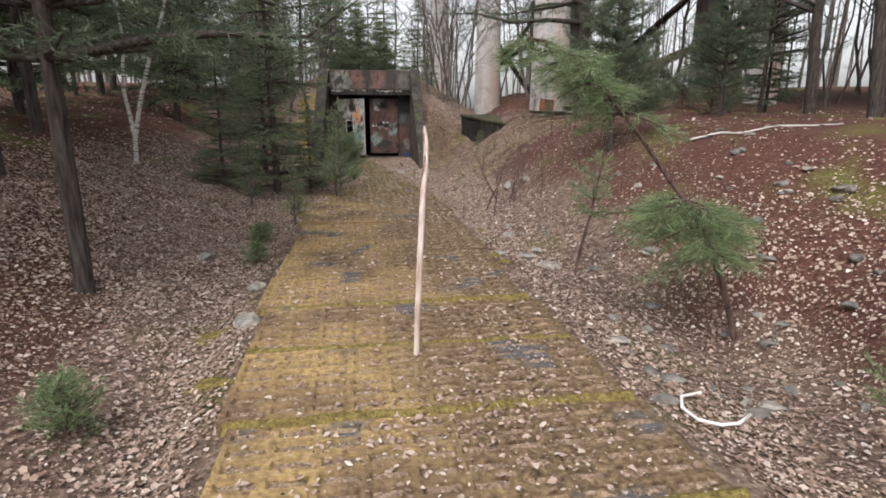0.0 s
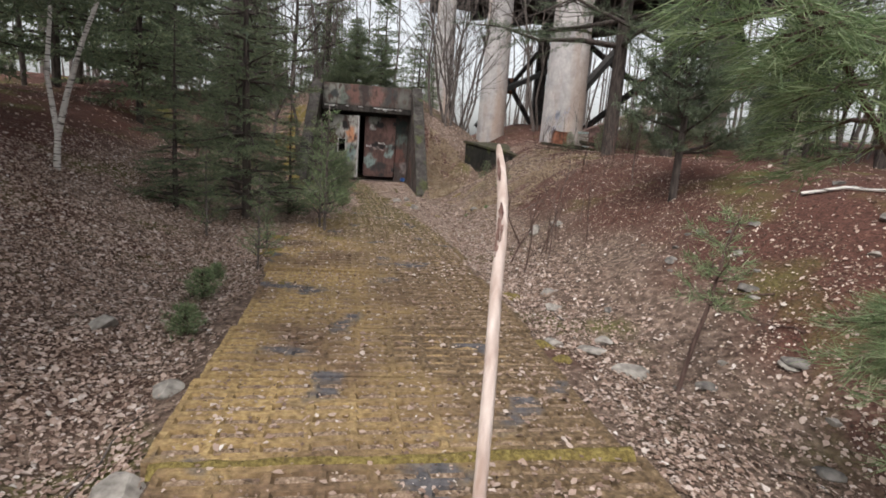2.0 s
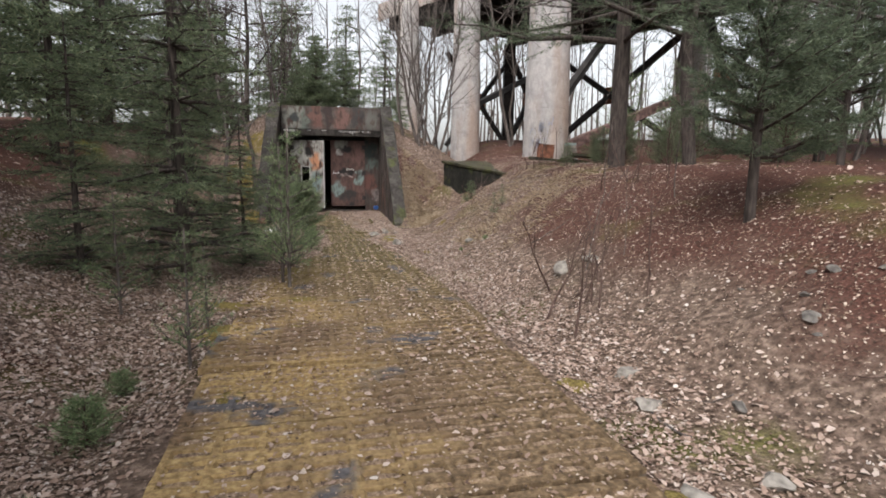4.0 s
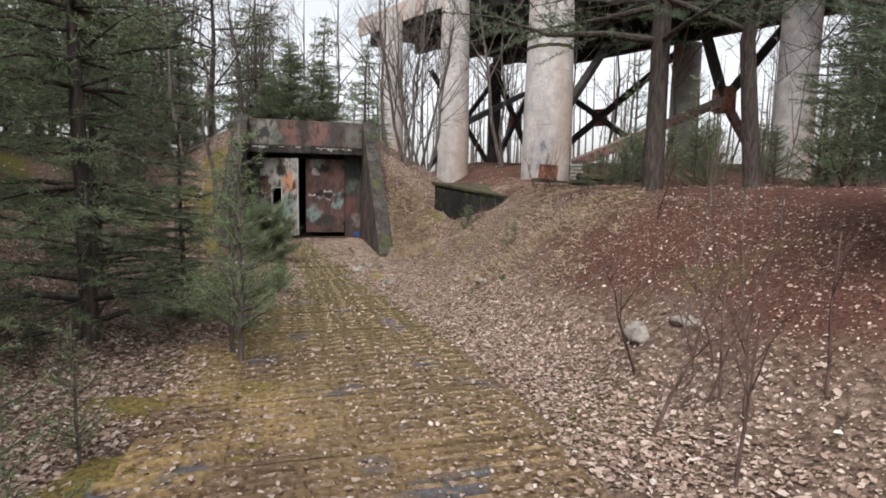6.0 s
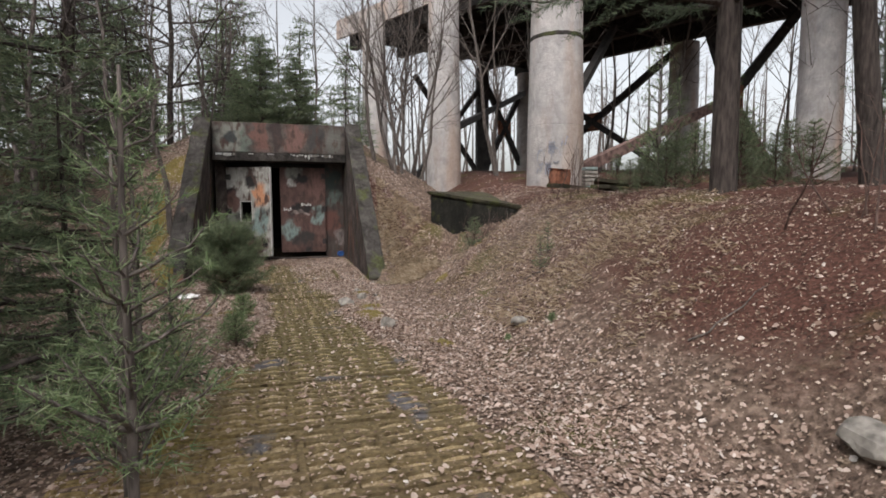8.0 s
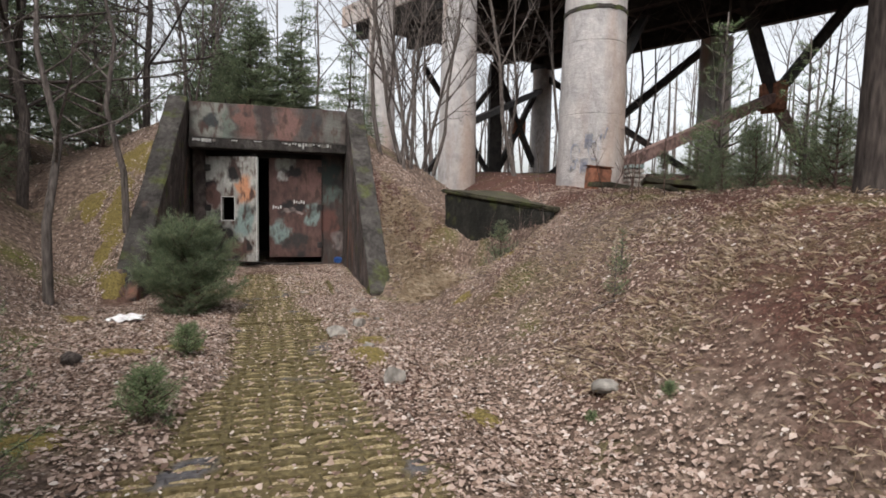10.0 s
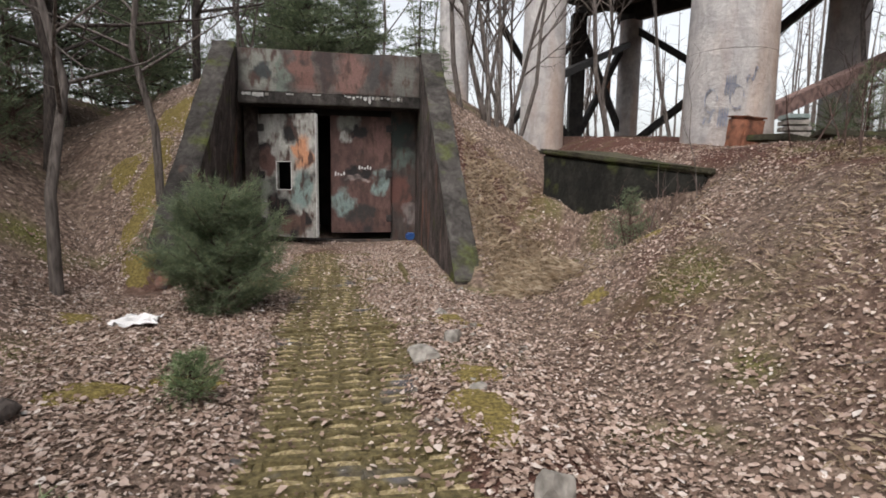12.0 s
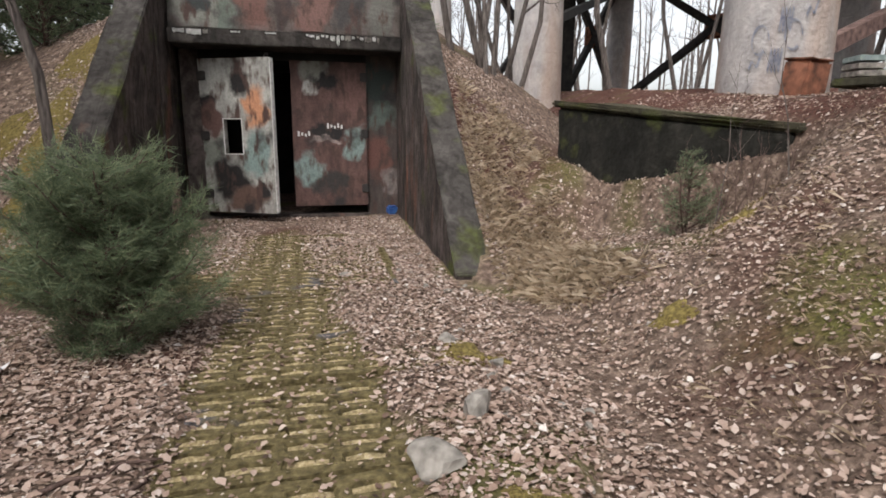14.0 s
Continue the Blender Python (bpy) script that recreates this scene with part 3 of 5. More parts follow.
    part("edge_strip", box(1.197, 1.212, -0.045, 0.045, 0.08, 2.39, 0.003), WHITE, left, "bare whitish door edge")
    v, f = tube([(0.03 * math.cos(a) + 1.13, 0, 2.40 + 0.05 * max(0, math.sin(a)) + 0.01) for a in np.linspace(-0.2, math.pi + 0.2, 9)], [0.009] * 9, 6)
    mesh_np("lifting_eye", v, f, STEEL, left)
    for u0, u1, z0, z1 in ((0.362, 0.379, 0.965, 1.515), (0.681, 0.692, 0.965, 1.515), (0.38, 0.68, 1.501, 1.514), (0.38, 0.68, 0.966, 0.979)):
        part("hole_rim", box(u0, u1, -0.046, 0.03, z0, z1, 0.002), WHITE, left, "whitish bare metal rim")
    for u, z, n in ((0.55, 1.33, 5), (0.08, 1.2, 4)):
        for i in range(n):
            part("scribble", box(u + i * 0.055, u + i * 0.055 + 0.03, -0.049, -0.044, z + 0.015 * (i % 2), z + 0.085 - 0.02 * (i % 3), 0.003), WHITE, right)
    def smear(x, z, w, h, mat):
        """A ragged dab of white paint that has run down the beam."""
        bm = bmesh.new()
        n = 7
        top = [bm.verts.new((x + w * i / n, -0.091, z + 0.25 * h * noise.noise((x * 7 + i, 2, 1)))) for i in range(n + 1)]
        low = [bm.verts.new((x + w * i / n, -0.091, z - h * (0.55 + 0.45 * noise.noise((x * 9 + i * 0.8, 5, 3))))) for i in range(n + 1)]
        for i in range(n):
            bm.faces.new((top[i], top[i + 1], low[i + 1], low[i]))
        bmesh.ops.solidify(bm, geom=bm.faces[:], thickness=0.004)
        part("scribble", bm, mat, b, "smeared white paint mark")

    x = 0.24
    for i in range(15):
        w = 0.035 + 0.06 * abs(noise.noise((i * 1.7, 2, 0))) * 2
        smear(x, 2.715 - 0.03 * abs(noise.noise((i * 2.3, 5, 1))), w, 0.05 + 0.13 * abs(noise.noise((i * 3.1, 9, 2))) * 2, WHITE if i < 7 or i % 2 else STONE)
        x += w + 0.012 + 0.05 * abs(noise.noise((i * 1.3, 7, 4)))
    for x, w, h in ((-1.6, 0.16, 0.09), (-1.42, 0.2, 0.13), (-1.2, 0.07, 0.1), (-0.82, 0.13, 0.04), (-0.35, 0.16, 0.03)):
        smear(x, 2.71, w, h, WHITE if w > 0.1 else STONE)
    for z in (0.35, 1.25, 2.15):
        part("hinge", box(-0.02, 0.12, -0.07, -0.03, z - 0.07, z + 0.07, 0.01), STEEL, left)
        part("hinge", box(1.1, 1.22, -0.07, -0.03, z - 0.07, z + 0.07, 0.01), STEEL, right)
    return b


def door_with_hole(w, h, u0, u1, z0, z1):
    bm = bmesh.new()
    xs, zs = [0, u0, u1, w], [0.06, z0, z1, h]
    for y in (-0.04, 0.04):
        g = [[bm.verts.new((x, y, z)) for z in zs] for x in xs]
        for i in range(3):
            for j in range(3):
                if (i, j) != (1, 1):
                    bm.faces.new((g[i][j], g[i + 1][j], g[i + 1][j + 1], g[i][j + 1]))
    edges = [e for e in bm.edges if len(e.link_faces) == 1]
    bmesh.ops.bridge_loops(bm, edges=[e for e in edges if max(v.co.z for v in e.verts) <= z1 + 0.01 and min(v.co.z for v in e.verts) >= z0 - 0.01 and u0 - 0.01 <= min(v.co.x for v in e.verts) and max(v.co.x for v in e.verts) <= u1 + 0.01])
    bmesh.ops.bridge_loops(bm, edges=[e for e in bm.edges if len(e.link_faces) == 1])
    return bm


build_bunker()


def build_roof_soil():
    xs, ys = np.linspace(-2.1, 2.1, 34), np.linspace(0.42, 5.2, 36)
    X, Y = np.meshgrid(xs, ys)
    Z = 3.44 + 0.10 * np.clip((Y - 0.3) / 1.5, 0, 1) + 0.06 * value_noise(X, Y, 1.6, 8) + 0.04 * value_noise(X, Y, 4, 9)
    Z = Z - 0.14 * np.clip((np.abs(X) - 1.8) / 0.3, 0, 1)
    n = len(xs)
    i = (np.arange(len(ys) - 1)[:, None] * n + np.arange(n - 1)).ravel()
    f = np.concatenate([np.stack([i, i + 1, i + n + 1], -1), np.stack([i, i + n + 1, i + n], -1)])
    ob = mesh_np("roof_soil", np.stack([X, Y, Z], -1).reshape(-1, 3), f, SOIL, None, None, True)
    ob.matrix_world = pose(BX, BY, 0, 0, 0, 9.4)
    tagged(ob, "soil and litter heaped over the bunker roof", "earth", "", "structure")


build_roof_soil()

# ---- the concrete block on the bank ----


def footprint_block(name, foot, z_top, z_bot, mat, parent, label="", bevel=0.03, rough=0.02):
    bm = bmesh.new()
    lo = [bm.verts.new((x, y, z_bot if isinstance(z_bot, float) else z - z_bot[0])) for (x, y), z in zip(foot, z_top)]
    hi = [bm.verts.new((x, y, z)) for (x, y), z in zip(foot, z_top)]
    bm.faces.new(lo[::-1]), bm.faces.new(hi)
    for i in range(len(foot)):
        bm.faces.new((lo[i - 1], lo[i], hi[i], hi[i - 1]))
    bmesh.ops.recalc_face_normals(bm, faces=bm.faces)
    bmesh.ops.bevel(bm, geom=bm.edges[:], offset=bevel, segments=2, affect="EDGES")
    bmesh.ops.triangulate(bm, faces=bm.faces)
    bmesh.ops.subdivide_edges(bm, edges=[e for e in bm.edges if e.calc_length() > 0.25], cuts=3)
    for v in bm.verts:
        v.co += noise.noise_vector(v.co * 2.3) * rough
    return part(name, bm, mat, parent, label)


block = thing("concrete_block", pose(0, 0, 0), "dark moss-topped block of broken concrete set in the bank", "concrete block")
FOOT = [(0.5, 22.2), (2.0, 19.6), (4.0, 20.7), (2.6, 23.3)]
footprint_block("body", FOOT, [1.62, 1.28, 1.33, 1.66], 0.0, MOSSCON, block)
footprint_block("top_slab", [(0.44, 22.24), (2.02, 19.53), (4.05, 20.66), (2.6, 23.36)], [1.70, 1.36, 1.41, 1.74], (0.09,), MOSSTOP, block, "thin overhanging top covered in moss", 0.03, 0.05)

for k, (x, y, a, s) in enumerate([(3.6, 20.2, 12, 1.0), (4.9, 20.9, -20, 0.9), (4.2, 19.9, 40, 0.7), (5.9, 21.4, 5, 0.8)]):
    o = part("broken_slab", box(-0.6 * s, 0.6 * s, -0.35 * s, 0.35 * s, 0, 0.09, 0.015, 0.02, 3), MOSSTOP, None)
    o.matrix_world = pose(x, y, gz(x, y) + 0.02 + 0.05 * (k % 2), 4 * (-1) ** k, 5, a)
    tagged(o, "broken slab of mossy concrete lying on the bank", "slab", "broken slabs")


# ---- the bridge ----
def round_pier(name, x, y, z0, z1, r0, r1, mat, label, group):
    t = thing(name, pose(x, y, z0), label, "pier", group)
    h, n, cut = z1 - z0, 72, 5
    for k in range(cut):
        a, b = (-1.0 if k == 0 else h * k / cut + 0.002), h * (k + 1) / cut - 0.002
        ra, rb = r0 + (r1 - r0) * max(a, 0) / h, r0 + (r1 - r0) * b / h
        bm = bmesh.new()
        rings = [[bm.verts.new((r * math.cos(i * 2 * math.pi / n), r * math.sin(i * 2 * math.pi / n), z)) for i in range(n)] for z, r in ((a, ra - 0.006), (a + 0.012, ra), (b - 0.012, rb), (b, rb - 0.006))]
        for p, q in zip(rings, rings[1:]):
            for i in range(n):
                bm.faces.new((p[i - 1], p[i], q[i], q[i - 1]))
        bm.faces.new(rings[-1]), bm.faces.new(rings[0][::-1])
        part("shaft_section", bm, mat, t)
    return t


DECK_Z = 10.0
for x, y, r0, r1, lab in [(4.15, 23.2, 0.80, 0.62, "thick pale concrete bridge pier with faint graffiti at its foot"), (2.05, 30.2, 0.70, 0.58, "pale round concrete bridge pier"), (-0.6, 34.0, 0.62, 0.5, "pale concrete bridge pier behind bare trees"), (13.5, 24.4, 0.66, 0.6, "grey concrete bridge pier among trees"), (9.7, 44.2, 0.62, 0.6, "grey far bridge pier"), (16.2, 36.4, 0.8, 0.75, "grey bridge pier, dark towards its top")]:
    round_pier("bridge_pier", x, y, gz(x, y) - 0.05, DECK_Z + 0.05, r0, r1, PIER, lab, "bridge piers")


def joint_band(parent, r, z):
    """A stained ring of rough mortar round a pier."""
    bm = bmesh.new()
    n = 72
    rings = [[bm.verts.new(((r + d + 0.012 * noise.noise((i * 0.7, z, 1))) * math.cos(i * 2 * math.pi / n), (r + d + 0.012 * noise.noise((i * 0.7, z, 1))) * math.sin(i * 2 * math.pi / n), z + e + 0.03 * noise.noise((i * 0.45, e, 6)))) for i in range(n)] for d, e in ((-0.02, -0.06), (0.014, -0.045), (0.018, 0.04), (-0.02, 0.06))]
    for p, q in zip(rings, rings[1:]):
        for i in range(n):
            bm.faces.new((p[i - 1], p[i], q[i], q[i - 1]))
    part("joint_band", bm, COPING, parent, "dark stained joint band")


def sprayed_line(parent, r0, r1, h, pts, w=0.02):
    """A line of paint round a tapering pier, through (degrees, height) points."""
    bm = bmesh.new()
    rows = []
    for a, z in pts:
        r = r0 + (r1 - r0) * z / h + 0.004
        rows.append([bm.verts.new((r * math.cos(radians(a + d * 1.4)), r * math.sin(radians(a + d * 1.4)), z + e * w)) for d, e in ((-0.6, 1), (0.6, -1))])
    for p, q in zip(rows, rows[1:]):
        bm.faces.new((p[0], p[1], q[1], q[0]))
    bmesh.ops.solidify(bm, geom=bm.faces[:], thickness=0.003)
    part("sprayed_line", bm, GRAFFITI, parent, "faded blue-grey sprayed line")


front = [o for o in scene.objects if o.name.startswith("bridge_pier") and o.parent is None and abs(o.location.x - 4.15) < 0.01][0]
joint_band(front, 0.80 - 0.18 * 4.0 / 8.4, 4.0)
for base, z, kind in ((-138, 0.75, 0), (-122, 0.95, 1), (-108, 0.8, 0), (-146, 0.35, 2), (-128, 0.4, 1), (-98, 1.05, 2)):
    if kind == 0:
        pts = [(base + 8 * math.cos(t), z + 0.2 * math.sin(t)) for t in np.linspace(0, 5.4, 16)]
    elif kind == 1:
        pts = [(base + k * 1.6, z + (0.22 if k % 2 else -0.1)) for k in range(8)]
    else:
        pts = [(base + k * 2.0, z + 0.08 * math.sin(k * 1.3) + 0.03 * k) for k in range(9)]
    sprayed_line(front, 0.80, 0.62, DECK_Z, pts)


def beam(name, a, b, w, h, mat, parent, label=""):
    """A straight steel member from a to b."""
    a, b = Vector(a), Vector(b)
    d = b - a
    bm = box(-w / 2, w / 2, -h / 2, h / 2, 0, d.length, 0.01)
    m = Matrix.Translation(a) @ d.to_track_quat("Z", "Y").to_matrix().to_4x4()
    bmesh.ops.transform(bm, matrix=m, verts=bm.verts)
    return part(name, bm, mat, parent, label)


C, D1, D2 = Vector((9.79, 44.5, DECK_Z)), Vector((-0.917, -0.398, 0)), Vector((0.586, -0.81, 0))
bridge = thing("bridge", pose(0, 0, 0), "high dark bridge deck on steel girders over the trees", "bridge")


def slab_on(name, s0, s1, u0, u1, z0, z1, mat, label=""):
    bm = bmesh.new()
    q = [C + D1 * s + D2 * u for s, u in ((s0, u0), (s1, u0), (s1, u1), (s0, u1))]
    lo = [bm.verts.new((p.x, p.y, z0)) for p in q]
    hi = [bm.verts.new((p.x, p.y, z1)) for p in q]
    bm.faces.new(lo), bm.faces.new(hi)
    for i in range(4):
        bm.faces.new((lo[i - 1], lo[i], hi[i], hi[i - 1]))
    return part(name, bm, mat, bridge, label)


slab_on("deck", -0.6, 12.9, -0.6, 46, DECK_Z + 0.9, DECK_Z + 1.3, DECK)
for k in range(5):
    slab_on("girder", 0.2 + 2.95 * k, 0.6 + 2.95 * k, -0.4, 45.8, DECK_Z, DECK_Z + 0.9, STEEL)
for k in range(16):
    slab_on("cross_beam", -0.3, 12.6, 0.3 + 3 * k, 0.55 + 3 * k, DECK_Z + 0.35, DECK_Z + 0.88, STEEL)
slab_on("fascia", -0.75, -0.62, -0.6, 46, DECK_Z + 0.5, DECK_Z + 1.5, PIER, "pale edge beam of the deck")
slab_on("fascia", 12.92, 13.05, -0.6, 46, DECK_Z + 0.5, DECK_Z + 1.5, PIER, "pale edge beam of the deck")
P1, P2 = Vector((6.4, 42.9, 2.5)), Vector((9.7, 44.2, 2.5))
beam("column", P1, (P1.x, P1.y, DECK_Z), 0.75, 0.6, STEEL, bridge, "dark riveted steel column")


def cross_brace(a, b, z0, z1, w):
    a, b = Vector(a), Vector(b)
    for p, q in (((a.x, a.y, z0), (b.x, b.y, z1)), ((a.x, a.y, z1), (b.x, b.y, z0))):
        beam("brace", p, q, w, w, STEEL, bridge)
    m = (a + b) / 2
    hub = box(-0.55, 0.55, -0.12, 0.12, -0.55, 0.55, 0.12)
    bmesh.ops.transform(hub, matrix=pose(m.x, m.y, (z0 + z1) / 2, 0, 0, math.degrees(math.atan2(b.y - a.y, b.x - a.x))), verts=hub.verts)
    part("gusset", hub, RUST, bridge, "rusty gusset plate")


cross_brace((6.4, 42.9), (9.7, 44.2), 3.2, 9.6, 0.3)
cross_brace((1.9, 40.9), (6.4, 42.9), 3.0, 9.0, 0.26)
cross_brace((9.7, 44.2), (15.9, 36.6), 3.0, 9.8, 0.34)
HUB = Vector((14.9, 30.7, 6.0))
for end, w, mat, lab in (((5.2, 25.8, 2.2), 0.36, BRACE, "long rusty brace coming down to the bank"), ((13.5, 30.9, 10.1), 0.36, STEEL, ""), ((18.0, 30.3, 10.1), 0.36, STEEL, ""), ((17.2, 30.5, 2.4), 0.34, BRACE, "rusty lower brace")):
    beam("brace", HUB, end, w, w, mat, bridge, lab)
plate = box(-0.5, 0.5, -0.22, 0.22, -0.62, 0.62, 0.1)
bmesh.ops.transform(plate, matrix=pose(HUB.x, HUB.y, HUB.z, 0, 0, -38), verts=plate.verts)
part("gusset", plate, RUST, bridge, "rusty gusset plate")
beam("strut", (4.6, 24.6, 3.4), (10.5, 33.0, 9.6), 0.28, 0.28, STEEL, bridge, "long dark diagonal strut")
beam("strut", (2.0, 30.4, 4.2), (9.6, 44.0, 8.8), 0.26, 0.26, STEEL, bridge)

# rusty box and stacked crates by the pier
rb = thing("rusty_box", pose(3.85, 22.1, gz(3.85, 22.1) - 0.1, 3, 4, 20), "orange rusty sheet-metal box beside the pier", "box")
part("body", box(-0.23, 0.22, -0.2, 0.2, 0, 0.62, 0.04, 0.03, 4), RUST, rb)
part("lid", box(-0.235, 0.225, -0.205, 0.205, 0.62, 0.645, 0.01, 0.02, 2), RUST, rb)
ct = thing("crate_stack", pose(4.75, 22.1, gz(4.75, 22.1), 0, 0, -8), "stack of weathered greenish white crates", "crates")
for k in range(3):
    for j in range(2):
        part("slat", box(-0.2, 0.2 - 0.03 * k, -0.2 + 0.01 * k, 0.2, 0.2 * k + 0.1 * j + 0.01, 0.2 * k + 0.1 * j + 0.085, 0.008), STONE if (k + j) % 3 else TEAL, ct)

# ---- trees ----


def conifer(name, seed, h, r, start, reach, gap, per_whorl, slope, droop, twig_gap, needle, bark, leafmat, label, category, axis=None, bare_top=0.0, fill=0.22, taper=0.8, skip=(2, 2)):
    """Trunk, limbs and a crown of needles; needle: length, width, count per point, spread, spacing."""
    rng = np.random.default_rng(seed)
    t = thing(name, pose(0, 0, 0), label, category)
    if axis is None:
        k = np.linspace(0, 1, 9)
        bend = rng.normal(0, 0.012 * h, (9, 2)).cumsum(0) * 0.4
        axis = np.stack([bend[:, 0] * k, bend[:, 1] * k, h * k - 0.15 * (k == 0)], -1)
    axis = np.asarray(axis, float)
    kk = np.linspace(0, 1, len(axis))
    v, f = tube(axis, r * (1 - kk) ** 0.8 + 0.008, 9)
    mesh_np("trunk", v, f, bark, t, None, True)
    limbs, crown = Pile(), Pile()
    nl, nw, per, spread, space = needle
    z = start
    while z < 0.985:
        base = np.array([np.interp(z, kk, axis[:, i]) for i in range(3)])
        up = unit(np.array([np.interp(min(1, z + 0.05), kk, axis[:, i]) for i in range(3)]) - base)
        L0 = reach * ((1 - z) / (1 - start) * 0.9 + 0.1) ** taper
        n = 0 if skip[0] < z < skip[1] else rng.poisson(per_whorl - 1) + 1
        for a in rng.uniform(0, 2 * math.pi) + np.arange(n) * 2 * math.pi / max(n, 1) + rng.normal(0, 0.3, n):
            L = L0 * rng.uniform(0.45, 1.2)
            out = np.array([math.cos(a), math.sin(a), 0])
            out = unit(out + up * (slope + rng.normal(0, 0.12)))
            s = np.linspace(0, 1, 5)[:, None]
            pts = base + out * s * L + np.array([0, 0, -1]) * droop * L * s ** 2 + np.array([0, 0, 0.18 * L]) * s ** 4
            pts[1:] += rng.normal(0, 0.02 * L, (4, 3))
            v, f = tube(pts, np.linspace(0.018 * L + 0.004, 0.0025, 5), 4)
            limbs.add(v, f)
            if z > 1 - bare_top:
                continue
            u = np.arange(fill, 1.0, twig_gap / max(L, 0.1))
            if not len(u):
                u = np.array([0.7])
            at = np.stack([np.interp(u, s[:, 0], pts[:, i]) for i in range(3)], -1)
            fw = unit(np.gradient(pts, axis=0))
            dr = np.stack([np.interp(u, s[:, 0], fw[:, i]) for i in range(3)], -1)
            side = unit(np.cross(dr, [0, 0, 1.0])) * np.where(np.arange(len(u)) % 2, 1, -1)[:, None]
            tw = unit(dr * 0.75 + side * rng.uniform(0.5, 1.1, (len(u), 1)) + rng.normal(0, 0.18, (len(u), 3)))
            tl = 0.36 * L * (1.15 - u) * rng.uniform(0.5, 1.2, len(u)) + nl * 0.6
            m = np.maximum(2, (tl / space).astype(int))
            idx = np.repeat(np.arange(len(u)), m)
            frac = np.concatenate([np.linspace(0.1, 1, q) for q in m])
            P = at[idx] + tw[idx] * (tl[idx] * frac)[:, None] + np.array([0, 0, -0.25]) * (tl[idx] * frac ** 2)[:, None] * droop
            needle_cloud(crown, P, tw[idx], per, nl, nw, spread, rng)
            for q in range(0, len(u), 4):
                v, f = tube([at[q], at[q] + tw[q] * tl[q]], [0.004, 0.0015], 3)
                limbs.add(v, f)
        z += gap / h * rng.uniform(0.75, 1.25)
    tagged(limbs.made("branch", bark, t), kind="stuff")
    if crown.n:
        crown.made("crown", leafmat, t)
    return t


def bare_tree(name, seed, h, r, fork, bark, label, category="tree", stems=1, upright=0.75, density=1.0, start=0.25):
    """Leafless tree: trunk, limbs and fine twigs."""
    rng = np.random.default_rng(seed)
    t = thing(name, pose(0, 0, 0), label, category)
    limbs, stem = Pile(), []

    def grow(base, way, length, radius, depth):
        n = 6 if depth == 0 else 4 if depth < 3 else 3
        s = np.linspace(0, 1, n)[:, None]
        pts = base + way * s * length + np.concatenate([np.zeros((1, 3)), rng.normal(0, 0.035 * length, (n - 1, 3))]).cumsum(0) * 0.6
        pts = pts + np.array([0, 0, 0.10 * length]) * s ** 2 * (depth > 0)
        v, f = tube(pts, radius * (1 - 0.85 * s[:, 0]) + 0.0015, 8 if depth == 0 else 4 if depth == 1 else 3)
        (stem[-1] if depth == 0 else limbs).add(v, f)
        if depth >= 3:
            return
        count = int((fork if depth == 0 else fork * 0.45) * density)
        for u in rng.uniform(start if depth == 0 else 0.25, 1.0, count):
            p = np.array([np.interp(u, s[:, 0], pts[:, i]) for i in range(3)])
            side = unit(np.cross(way, rng.normal(0, 1, 3)))
            w = unit(way * upright + side * rng.uniform(0.4, 0.9))
            grow(p, w, length * (0.42 if depth == 0 else 0.5) * (1.25 - u) * rng.uniform(0.6, 1.2) + 0.1, radius * (0.38 if depth == 0 else 0.5) * (1.15 - 0.6 * u), depth + 1)

    for k in range(stems):
        stem.append(Pile())
        lean = rng.normal(0, 0.05 if stems == 1 else 0.17, 2)
        grow(np.array([0.12 * k * math.cos(2.4 * k), 0.12 * k * math.sin(2.4 * k), -0.12]), unit(np.array([lean[0], lean[1], 1.0])), h * rng.uniform(0.8, 1.1), r * rng.uniform(0.7, 1.0), 0)
    for p in stem:
        p.made("trunk" if stems == 1 else "stem", bark, t, True)
    tagged(limbs.made("branch", bark, t), kind="stuff")
    return t


def put(ob, x, y, turn=0.0, size=1.0, label="", group=""):
    """Moves the first, or copies a thing, onto the ground."""
    m = pose(x, y, gz(x, y) - 0.03, 0, 0, turn)
    if not ob.get("used"):
        ob["used"] = 1
        ob.matrix_world = m
        o = ob
    else:
        o = copy_thing(ob, m)
    o.scale = (size, size, size)
    return tagged(o, label, "", group)


# spruce and pines by the path
spruce = conifer("spruce", 3, 5.6, 0.075, 0.05, 1.55, 0.21, 6, 0.12, 0.3, 0.07, (0.085, 0.011, 6, 0.6, 0.055), BARK_PINE, NEEDLE_SPRUCE, "dark green young spruce with airy boughs beside the path", "spruce tree")
put(spruce, -3.7, 11.6, 0)
put(spruce, -4.6, 13.6, 130, 0.8)
put(spruce, -3.25, 12.7, 70, 0.42, "small bushy spruce beside the path")
put(spruce, -4.3, 10.3, 210, 0.5, "small bushy spruce beside the path")
wood_spruce = conifer("spruce", 13, 8.0, 0.09, 0.10, 2.1, 0.32, 6, 0.08, 0.3, 0.12, (0.17, 0.036, 5, 0.7, 0.12), BARK_PINE, NEEDLE_SPRUCE, "tall dark green spruce in the wood", "spruce tree")
